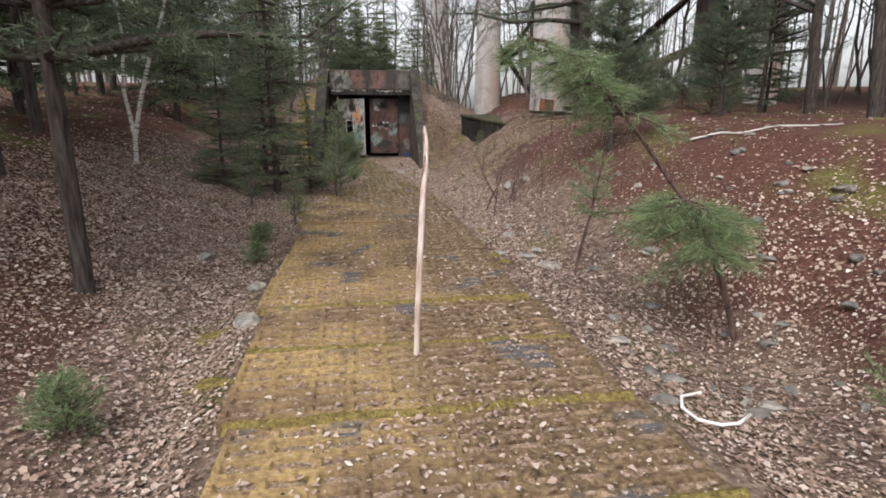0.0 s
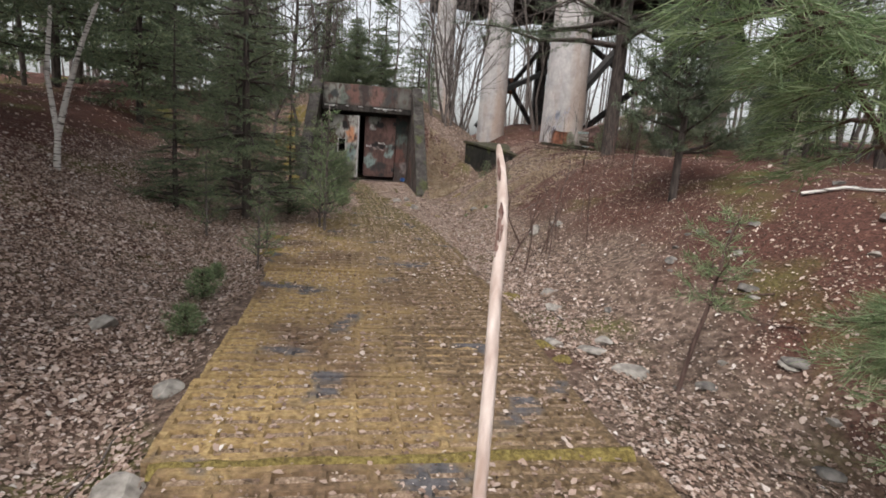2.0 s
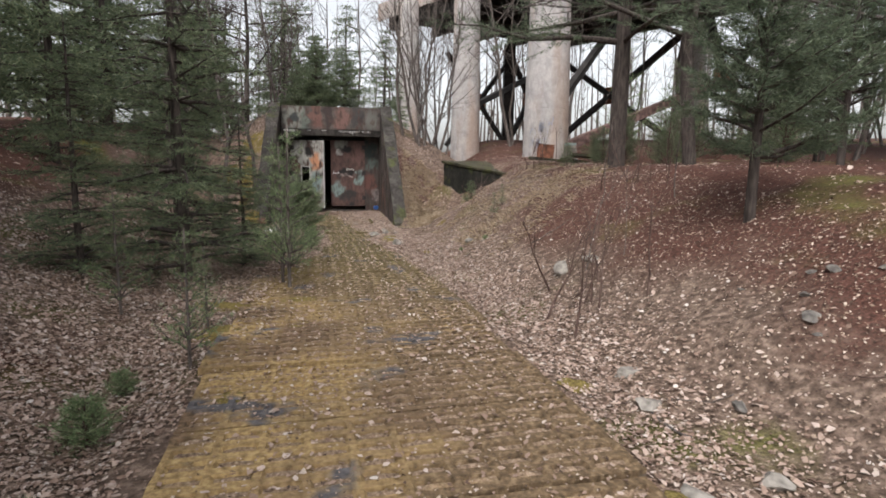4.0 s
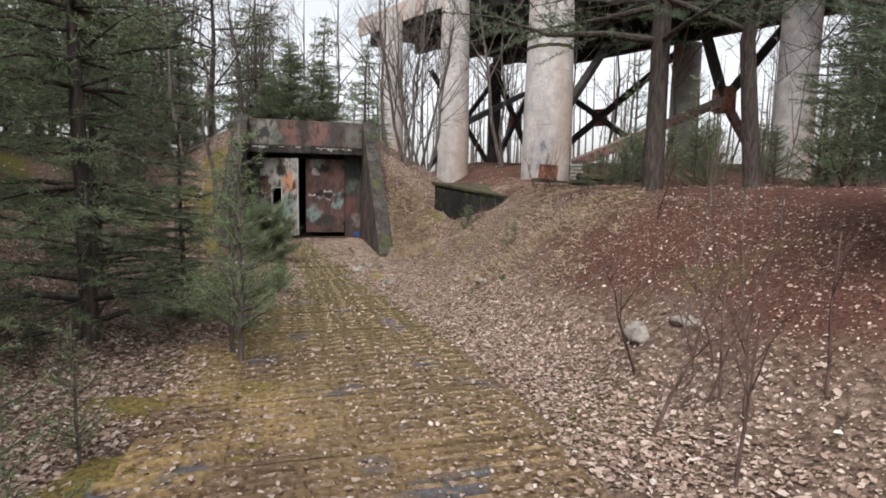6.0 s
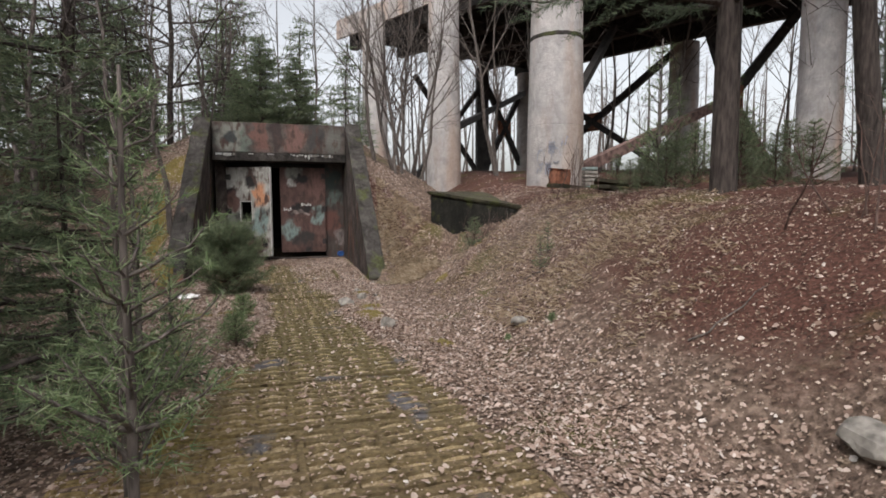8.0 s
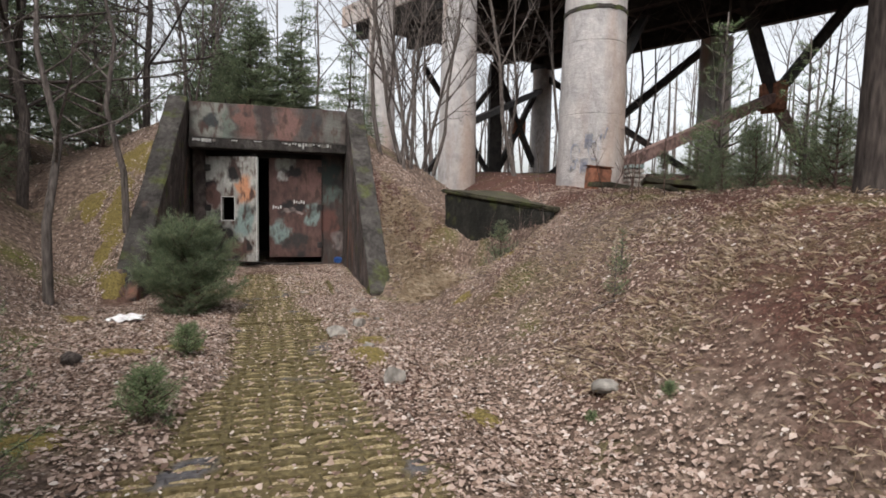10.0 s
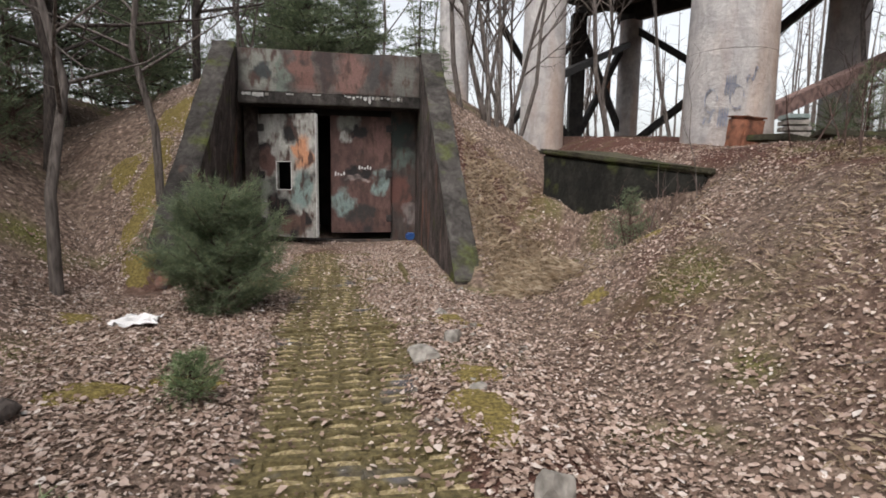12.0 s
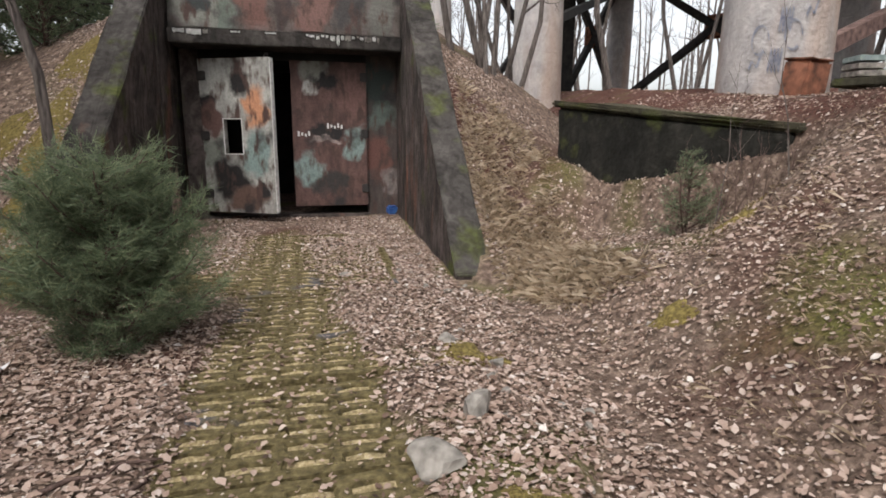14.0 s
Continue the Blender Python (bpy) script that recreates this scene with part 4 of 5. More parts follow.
for x, y, a, s in [(-7.6, 15.4, 10, 0.9), (-9.5, 21.0, 80, 1.1), (-8.9, 27.5, 200, 1.0), (-6.6, 31.5, 300, 1.1), (-11.0, 17.5, 40, 1.2), (-12, 26, 120, 1.3), (-2.0, 34.0, 50, 0.8), (-8.0, 10.2, 140, 0.9), (-9.0, 5.2, 60, 1.0), (-10.5, 13.6, 310, 1.1), (-13.0, 21.5, 30, 1.3), (-10.6, 31, 230, 1.2), (10.5, 18.5, 77, 0.6), (11.5, 8.5, 20, 0.8), (13.5, 12.0, 150, 0.9), (9.6, 5.4, 280, 0.7), (-4.2, 36, 90, 1.0), (-7.2, 24.2, 200, 0.55), (-9.0, 24.4, 20, 0.75), (-6.0, 28.6, 70, 0.6), (-5.0, 31.0, 10, 0.55), (-1.0, 31.5, 140, 0.4), (-10.6, 22.8, 15, 0.9)]:
    put(wood_spruce, x, y, a, s, "", "spruces in the wood")
roof_spruce = conifer("spruce", 8, 2.7, 0.05, 0.03, 1.25, 0.13, 7, 0.25, 0.22, 0.06, (0.075, 0.014, 9, 0.6, 0.05), BARK_PINE, NEEDLE_SPRUCE, "young dark spruce growing on the bunker roof", "spruce tree", None, 0.0, 0.15)
roof_spruce.matrix_world = pose(-4.0, 24.9, 3.48)
roof_spruce["used"] = 1
for x, y, s in ((-3.1, 25.6, 0.85), (-4.9, 26.0, 0.7)):
    copy_thing(roof_spruce, pose(x, y, 3.48, 0, 0, 100 * s)).scale = (s, s, s)

pine = conifer("pine", 21, 8.5, 0.08, 0.25, 2.6, 0.36, 6, 0.25, 0.22, 0.10, (0.13, 0.013, 6, 0.6, 0.075), BARK_PINE, NEEDLE_DARK, "pine with dark trunk and spreading needled boughs", "pine tree")
put(pine, -3.4, 4.75, 200)
for x, y, a, s in [(-5.6, 6.6, 40, 1.0), (-6.8, 9.0, 130, 1.1), (-5.4, 2.6, 90, 1.0), (-9.2, 7.2, 300, 1.2), (-8.4, 4.0, 20, 1.1), (-10.5, 12, 160, 1.2), (9.5, 17.0, 200, 0.8), (8.0, 6.0, 110, 0.8)]:
    put(pine, x, y, a, s, "pine with dark needled boughs in the wood", "pines in the wood")

# young pine leaning over the path, its stem bowed
lean = conifer("leaning_pine", 5, 3.4, 0.022, 0.23, 0.52, 0.13, 5, 0.15, 0.55, 0.07, (0.15, 0.005, 15, 0.36, 0.045), BARK_TWIG, NEEDLE_PINE, "slender young pine bowed over towards the path", "pine tree",
               [(0, 0, -0.15), (-0.20, 0, 0.48), (-0.41, 0, 0.97), (-0.55, 0.02, 1.16), (-0.70, 0.03, 1.35), (-1.12, -0.05, 1.86), (-1.55, -0.18, 2.28), (-2.05, -0.32, 2.52)], 0.0, 0.3, 0.35, (0.5, 0.74))
lean.matrix_world = pose(2.68, 4.42, gz(2.68, 4.42))
sap = conifer("pine_sapling", 6, 1.5, 0.012, 0.5, 0.36, 0.2, 3, 0.5, 0.15, 0.08, (0.11, 0.006, 14, 0.42, 0.05), BARK_TWIG, NEEDLE_PINE, "thin leaning pine sapling with a bare lower stem", "pine sapling", [(0, 0, -0.1), (0.07, 0, 0.35), (0.16, 0.02, 0.7), (0.22, 0.04, 1.05), (0.3, 0.05, 1.4)])
put(sap, 1.49, 5.8, 5)
put(sap, 3.4, 3.4, 250, 1.2)
put(sap, 2.3, 2.2, 60, 0.6)
wisp = conifer("sapling", 16, 2.1, 0.018, 0.16, 0.62, 0.17, 4, 0.6, 0.08, 0.10, (0.085, 0.007, 7, 0.7, 0.045), BARK_GREY, NEEDLE_PINE, "thin wispy evergreen sapling at the path edge", "sapling")
for x, y, a, s in [(-2.2, 11.05, 0, 1.0), (-2.35, 11.35, 100, 0.85), (-2.47, 11.9, 200, 0.9), (-2.4, 8.35, 40, 0.55), (-3.5, 9.5, 300, 0.6), (-2.6, 9.3, 150, 0.4), (-2.75, 13.2, 20, 0.5), (6.0, 21.0, 0, 1.7), (7.6, 20.6, 80, 1.5), (1.12, 15.35, 60, 0.26), (1.35, 15.7, 160, 0.24)]:
    put(wisp, x, y, a, s, "", "saplings along the path")

# low bushy pines near the bunker
bushy = conifer("bushy_pine", 31, 1.1, 0.03, 0.04, 0.72, 0.085, 7, 0.55, 0.06, 0.045, (0.11, 0.0055, 11, 0.75, 0.034), BARK_TWIG, NEEDLE_SPRUCE, "low bushy young pine in front of the bunker wing wall", "pine bush", None, 0.0, 0.25, 0.35)
put(bushy, -3.48, 18.2, 0)
seedling = conifer("pine_seedling", 33, 0.42, 0.01, 0.05, 0.3, 0.06, 6, 0.5, 0.08, 0.04, (0.07, 0.005, 9, 0.6, 0.035), BARK_TWIG, NEEDLE_PINE, "tiny bright green pine seedling in the leaves", "pine seedling", None, 0.0, 0.2)
for x, y, a, s in [(-2.75, 15.85, 80, 0.75), (-2.47, 14.2, 170, 0.85), (-2.3, 6.3, 10, 0.7), (-2.6, 7.3, 60, 0.8), (-2.1, 2.6, 200, 0.9), (-2.75, 8.0, 120, 0.5), (0.7, 13.7, 80, 0.25), (0.3, 13.9, 10, 0.22)]:
    put(seedling, x, y, a, s, "", "pine seedlings")
lowbush = conifer("pine_bush", 35, 1.5, 0.025, 0.05, 0.75, 0.14, 6, 0.6, 0.1, 0.07, (0.10, 0.009, 6, 0.7, 0.05), BARK_TWIG, NEEDLE_SPRUCE, "low dark green pine bush on the bank", "pine bush", None, 0.0, 0.25)
for x, y, s in [(4.6, 19.2, 0.45), (5.6, 19.6, 0.8), (6.4, 18.6, 0.9), (5.2, 16.2, 0.6), (7.5, 20.0, 1.1), (3.0, 16.6, 0.35), (4.2, 17.6, 0.6), (6.4, 21.6, 0.8), (8.0, 22.6, 1.1), (7.2, 23.6, 1.0), (9.6, 23.0, 1.2), (10.6, 21.4, 1.1), (5.7, 22.6, 0.6), (11.8, 23.6, 1.2), (8.4, 17.2, 1.2), (1.15, 19.75, 0.55), (7.2, 15.2, 1.2), (-7.5, 20.5, 1.2), (-8.2, 22.0, 1.4), (-6.8, 23.4, 1.1), (-9.0, 19.0, 1.4), (-7.0, 18.0, 0.8)]:
    put(lowbush, x, y, 70 * s + 30 * x, s, "", "bushes on the bank")
crest = conifer("young_pine", 36, 3.1, 0.05, 0.22, 1.15, 0.22, 6, 0.35, 0.12, 0.07, (0.11, 0.009, 11, 0.6, 0.045), BARK_PINE, NEEDLE_DARK, "young pine with a full dark green crown on the bank", "pine tree", None, 0.0, 0.25)
put(crest, 2.9, 9.6, 0)
put(crest, 6.0, 12.2, 120, 1.0)

# leafless trees
bare = [bare_tree("bare_tree", 40 + k, 10 + k, 0.085, 11, BARK_GREY, "tall thin leafless tree in the wood") for k in range(3)]
rng = np.random.default_rng(5)
spots = []
while len(spots) < 68:
    x, y = rng.uniform(-22, 30), rng.uniform(22, 58)
    lx, ly = bunker_local(x, y)
    if (abs(lx) < 2.6 and ly < 4.5) or (y < 30 and 0.3 < x < 9) or math.hypot(x - 4, y - 23) < 2.2:
        continue
    spots.append((x, y))
spots += [(x, y) for x, y in zip(rng.uniform(8, 24, 16), rng.uniform(4, 24, 16))] + [(x, y) for x, y in zip(rng.uniform(-22, -9.5, 14), rng.uniform(2, 22, 14))]
for k, (x, y) in enumerate(spots):
    put(bare[k % 3], x, y, 360 * rng.random(), rng.uniform(0.75, 1.25), "", "leafless trees")
clump = bare_tree("bare_clump", 61, 6.5, 0.06, 10, BARK_GREY, "clump of leafless stems on the mound beside the bunker", "tree", 5, 0.8, 1.0, 0.2)
put(clump, -0.3, 24.0, 0)
put(clump, 0.3, 25.4, 120, 0.9)
put(clump, -5.9, 26.8, 200, 0.9)
tall = bare_tree("bare_pine_trunk", 71, 12, 0.16, 17, BARK_PINE, "tall dark pine trunk with dead side branches", "pine tree", 1, 0.15, 1.0, 0.08)
bank_pine = conifer("pine", 24, 12.0, 0.17, 0.21, 3.3, 0.5, 4, 0.2, 0.25, 0.13, (0.14, 0.012, 7, 0.6, 0.08), BARK_PINE, NEEDLE_DARK, "tall pine with low spreading boughs on the bank", "pine tree")
put(bank_pine, 3.64, 15.26, 40, 1.0, "", "pines in the wood")
for x, y, a, s in [(4.48, 13.85, 100, 0.9), (8.6, 13.2, 40, 0.9), (11.2, 14.5, 300, 1.0), (7.0, 9.0, 70, 0.8), (-7.4, 21.6, 30, 0.7), (-8.4, 23.6, 160, 0.8), (-6.9, 26.0, 250, 0.7), (-9.4, 18.6, 90, 0.8)]:
    put(tall, x, y, a, s, "", "dark trunks on the bank")
slim = bare_tree("slim_tree", 75, 6.0, 0.075, 10, BARK_GREY, "slim grey trunk on the leafy slope", "tree", 1, 0.3, 1.0, 0.2)
put(slim, -5.5, 18.8, 0)
put(slim, -5.2, 20.6, 120, 0.9)
put(slim, -7.2, 19.6, 220, 1.0)
put(slim, -5.6, 16.2, 20, 0.7)
birch = thing("birch", pose(0, 0, 0), "thin white birch forked low into two stems", "birch tree")
for name, pts, r in (("trunk", [(-5.51, 9.5, 0.55), (-5.50, 9.5, 0.9), (-5.47, 9.5, 1.22), (-5.57, 9.5, 2.0), (-5.47, 9.5, 2.87), (-5.6, 9.6, 4.2), (-5.5, 9.6, 6.2)], 0.05), ("stem", [(-5.47, 9.5, 1.2), (-5.32, 9.5, 1.75), (-5.1, 9.5, 2.4), (-4.74, 9.5, 3.24), (-4.5, 9.6, 4.4), (-4.45, 9.7, 6.4)], 0.042)):
    v, f = tube(pts, np.linspace(r, 0.012, len(pts)), 10)
    mesh_np(name, v, f, BIRCH, birch, None, True)
rng = np.random.default_rng(82)
twigs = Pile()
for k in range(16):
    b = np.array([-5.2 + rng.normal(0, 0.3), 9.55, rng.uniform(2.6, 5.8)])
    w = unit(np.array([*rng.normal(0, 1, 2), 0.7]))
    v, f = tube([b, b + w * 0.5, b + w * 0.9 + np.array([0, 0, 0.15])], [0.01, 0.006, 0.002], 4)
    twigs.add(v, f)
tagged(twigs.made("branch", BARK_TWIG, birch), kind="stuff")
bush = bare_tree("twiggy_shrub", 91, 1.25, 0.014, 5, BARK_TWIG, "low shrub of thin reddish-brown bare twigs", "shrub", 8, 0.9, 0.8, 0.4)
put(bush, 1.2, 9.5, 0)
for x, y, a, s in [(2.9, 12.4, 40, 0.8), (1.35, 19.3, 10, 0.7), (-5.8, 15.0, 30, 0.9), (2.8, 18.4, 0, 0.8)]:
    put(bush, x, y, a, s, "", "bare shrubs on the bank")
switch = bare_tree("bare_sapling", 93, 2.0, 0.009, 6, BARK_GREY, "single thin leafless sapling on the leafy bank", "sapling", 1, 0.7, 0.7, 0.35)
for x, y, a, s in [(1.42, 10.4, 0, 1.0), (1.8, 10.2, 70, 0.6), (1.75, 19.2, 140, 0.9), (1.3, 19.6, 30, 0.8), (2.9, 11.2, 260, 1.0)]:
    put(switch, x, y, a, s, "", "bare saplings")

def far_woods():
    rng = np.random.default_rng(12)
    p = Pile()
    for _ in range(520):
        a = rng.uniform(-2.2, 2.2)
        d = rng.uniform(48, 95)
        x, y = math.sin(a) * d, 8 + math.cos(a) * d
        h, z = rng.uniform(9, 17), gz(x, y)
        top = np.array([x, y, z]) + np.array([*rng.normal(0, 0.5, 2), h])
        b = np.array([x, y, z - 0.3])
        v, f = tube([b, (b + top) / 2 + rng.normal(0, 0.12, 3), top], [rng.uniform(0.08, 0.2), 0.08, 0.02], 5)
        p.add(v, f)
        for u in rng.uniform(0.2, 1, 16):
            q = b + (top - b) * u
            w = unit(np.array([*rng.normal(0, 1, 2), rng.uniform(0.2, 1.2)]))
            v, f = tube([q, q + w * (1.2 - u) * rng.uniform(1.0, 3.2)], [0.03, 0.006], 3)
            p.add(v, f)
    tagged(p.made("far_woods", BARK_GREY, None), "distant leafless wood of thin grey stems", "woodland", "", "stuff")


far_woods()

# ---- stones, litter and the stick ----


def stone(x, y, sx, sy, sz, seed, mat=STONE, label="pale angular stone lying in the leaves", group="stones in the leaves", lift=0.3):
    bm = bmesh.new()
    bmesh.ops.create_icosphere(bm, subdivisions=3, radius=1)
    rng = random.Random(seed)
    cuts = [(Vector((rng.gauss(0, 1), rng.gauss(0, 1), rng.gauss(0, 1))).normalized(), rng.uniform(0.5, 0.8)) for _ in range(9)]
    for v in bm.verts:
        for n, d in cuts:
            k = v.co.dot(n) - d
            if k > 0:
                v.co -= n * k
        v.co += noise.noise_vector(v.co * 2.5 + Vector((seed, 0, 0))) * 0.05
        v.co = Vector((v.co.x * sx, v.co.y * sy, v.co.z * sz))
    o = part("stone", bm, mat, None)
    o.matrix_world = pose(x, y, gz(x, y) + sz * lift, rng.uniform(-8, 8), rng.uniform(-8, 8), rng.uniform(0, 360))
    return tagged(o, label, "stone", group)


for k, (x, y, a, b, c) in enumerate([(-1.22, 17.2, 0.13, 0.10, 0.09), (-1.45, 16.72, 0.15, 0.12, 0.09), (1.26, 10.76, 0.17, 0.13, 0.11), (1.55, 10.55, 0.12, 0.1, 0.07), (-1.69, 4.33, 0.16, 0.12, 0.07), (0.97, 7.97, 0.12, 0.09, 0.04), (0.94, 7.51, 0.13, 0.1, 0.05), (1.04, 6.4, 0.13, 0.1, 0.04), (1.28, 6.1, 0.18, 0.14, 0.05), (0.76, 6.53, 0.12, 0.08, 0.04), (1.19, 6.6, 0.11, 0.09, 0.05), (-2.0, 5.4, 0.14, 0.12, 0.06), (-2.9, 6.2, 0.15, 0.1, 0.07), (-0.9, 14.9, 0.10, 0.07, 0.12), (-2.2, 20.2, 0.11, 0.09, 0.06), (-1.9, 20.7, 0.08, 0.06, 0.05), (-1.3, 18.2, 0.08, 0.06, 0.05), (-1.0, 17.9, 0.07, 0.06, 0.05), (-1.1, 16.1, 0.08, 0.07, 0.04), (0.5, 14.1, 0.12, 0.1, 0.07)]):
    stone(x, y, a, b, c, k + 1)
stump = stone(-3.62, 15.6, 0.1, 0.09, 0.09, 61, BARK_PINE, "dark rotten stump among the leaves", "stumps", 0.5)
stump.name = "tree_stump"
tagged(stump, "", "stump")
stump = stone(-5.0, 16.6, 0.22, 0.2, 0.22, 62, BARK_PINE, "dark rotten stump among the leaves", "stumps", 0.5)
stump.name = "tree_stump"
tagged(stump, "", "stump")
rs = random.Random(4)
for k in range(80):
    x, y = rs.uniform(1.4, 4.4), 3.0 + 5.5 * rs.random() ** 1.4
    s = rs.uniform(0.03, 0.11)
    stone(x, y, s, s * rs.uniform(0.5, 0.9), s * 0.4, 100 + k, STONE if k % 5 == 0 else RUBBLE, "flat grey rubble stone on the bank", "rubble on the bank")
for k in range(40):
    x, y = rs.uniform(-1.9, -0.6), rs.uniform(15.6, 21.5)
    s = rs.uniform(0.02, 0.05)
    stone(x, y, s, s * 0.8, s * 0.6, 200 + k, STONE, "small pale stone in the leaves", "small stones by the bunker")


def sheet_of_plastic():
    bm = bmesh.new()
    bmesh.ops.create_grid(bm, x_segments=16, y_segments=12, size=0.5)
    for v in bm.verts:
        n = noise.noise_vector(v.co * 5)
        k = 1 + 0.5 * noise.noise(v.co * 3)
        v.co = Vector((v.co.x * 0.4 * k, v.co.y * 0.3 * k, 0.05 + 0.06 * n.z + 0.04 * abs(n.x)))
    r = bmesh.ops.solidify(bm, geom=bm.faces[:], thickness=0.004)
    o = part("plastic_sheet", bm, PLASTIC, None)
    o.matrix_world = pose(-3.97, 17.6, gz(-3.97, 17.6), 0, 0, 10)
    tagged(o, "crumpled white plastic sheet lying in the leaves", "litter")


sheet_of_plastic()
pts = [(1.77, 3.19), (1.60, 3.10), (1.54, 2.94), (1.58, 2.80), (1.70, 2.77), (1.84, 2.83), (1.97, 2.94)]
v, f = tube([(x, y, gz(x, y) + 0.03) for x, y in pts], [0.011] * 7, 8)
tagged(mesh_np("hose", v, f, PLASTIC, None, None, True), "short curved piece of white hose on the ground", "hose")
blue = part("blue_rag", box(-0.09, 0.09, -0.05, 0.05, 0, 0.14, 0.03, 0.03, 4), BLUE, None)
blue.matrix_world = pose(-1.83, 23.62, gz(-1.83, 23.62) + 0.1, 10, 5, 30)
tagged(blue, "crumpled blue plastic by the bunker door", "litter")

stick = thing("walking_stick", pose(0, 0, 0), "pale peeled wooden stick stuck upright in the leaves", "stick")
z0 = gz(-0.16, 3.52)
AXIS = np.array([(-0.16, 3.52, z0 - 0.08), (-0.145, 3.58, 0.2), (-0.125, 3.76, 0.7), (-0.115, 3.915, 1.011), (-0.102, 3.998, 1.134), (-0.099, 4.094, 1.277), (-0.109, 4.17, 1.39), (-0.116, 4.21, 1.446), (-0.119, 4.222, 1.468)])
v, f = tube(AXIS, [0.021, 0.022, 0.023, 0.022, 0.021, 0.02, 0.018, 0.013, 0.007], 14)
v = v + 0.0012 * np.stack([value_noise(v[:, 0] * 60 + v[:, 2] * 9, v[:, 1] * 60, 1.0, k) for k in (1, 2, 3)], -1)
mesh_np("shaft", v, f, WOOD, stick, None, True)


def bark_strip(z, dz, a, half):
    """A ragged piece of bark left on the shaft at height z."""
    bm = bmesh.new()
    rows = []
    for w in np.linspace(0, 1, 9):
        h = z + (w - 0.5) * dz
        x, y = np.interp(h, AXIS[:, 2], AXIS[:, 0]), np.interp(h, AXIS[:, 2], AXIS[:, 1])
        wide = half * math.sin(math.pi * (0.08 + 0.84 * w)) * (1 + 0.5 * noise.noise((w * 6, z, 2)))
        rows.append([bm.verts.new((x + 0.0232 * math.cos(a + u * wide), y + 0.0255 * math.sin(a + u * wide), h + 0.012 * noise.noise((u * 3, w * 5, z)))) for u in np.linspace(-1, 1, 7)])
    for p, q in zip(rows, rows[1:]):
        for i in range(6):
            bm.faces.new((p[i], p[i + 1], q[i + 1], q[i])).smooth = True
    bmesh.ops.solidify(bm, geom=bm.faces[:], thickness=0.002)
    part("bark_strip", bm, BARK_RED, stick, "strip of dark red bark left on the wood")


for z, dz, a, half in ((1.20, 0.13, -1.9, 0.5), (1.13, 0.09, -2.4, 0.4), (1.38, 0.08, -2.0, 0.35)):
    bark_strip(z, dz, a, half)

rng = np.random.default_rng(77)


def fallen_twig(x, y, length, r, turn, mat, label, group="fallen twigs"):
    n = 6
    s = np.linspace(-0.5, 0.5, n) * length
    px, py = x + s * math.cos(turn) + rng.normal(0, 0.03 * length, n), y + s * math.sin(turn) + rng.normal(0, 0.03 * length, n)
    v, f = tube(np.stack([px, py, ground_z(px, py) + r + 0.012], -1), np.linspace(r, r * 0.4, n), 6)
    tagged(mesh_np("fallen_twig", v, f, mat, None, None, True), label, "twig", group)


fallen_twig(-2.75, 16.75, 0.5, 0.012, 0.7, BARK_TWIG, "short dark twig lying on the leaves")
fallen_twig(4.4, 7.6, 1.8, 0.022, -0.5, BIRCH, "pale curved fallen branch on the bank")
for k in range(34):
    x, y = (rng.uniform(1.3, 3.6), rng.uniform(3.5, 19)) if k % 2 else (rng.uniform(-4.4, -2.0), rng.uniform(3, 17))
    fallen_twig(x - 0.06 * y * (k % 2), y, rng.uniform(0.25, 0.9), rng.uniform(0.004, 0.01), rng.uniform(0, 3.1), BARK_TWIG if k % 3 else BARK_GREY, "thin dead twig lying on the leaves")

# ---- leaves and grass ----


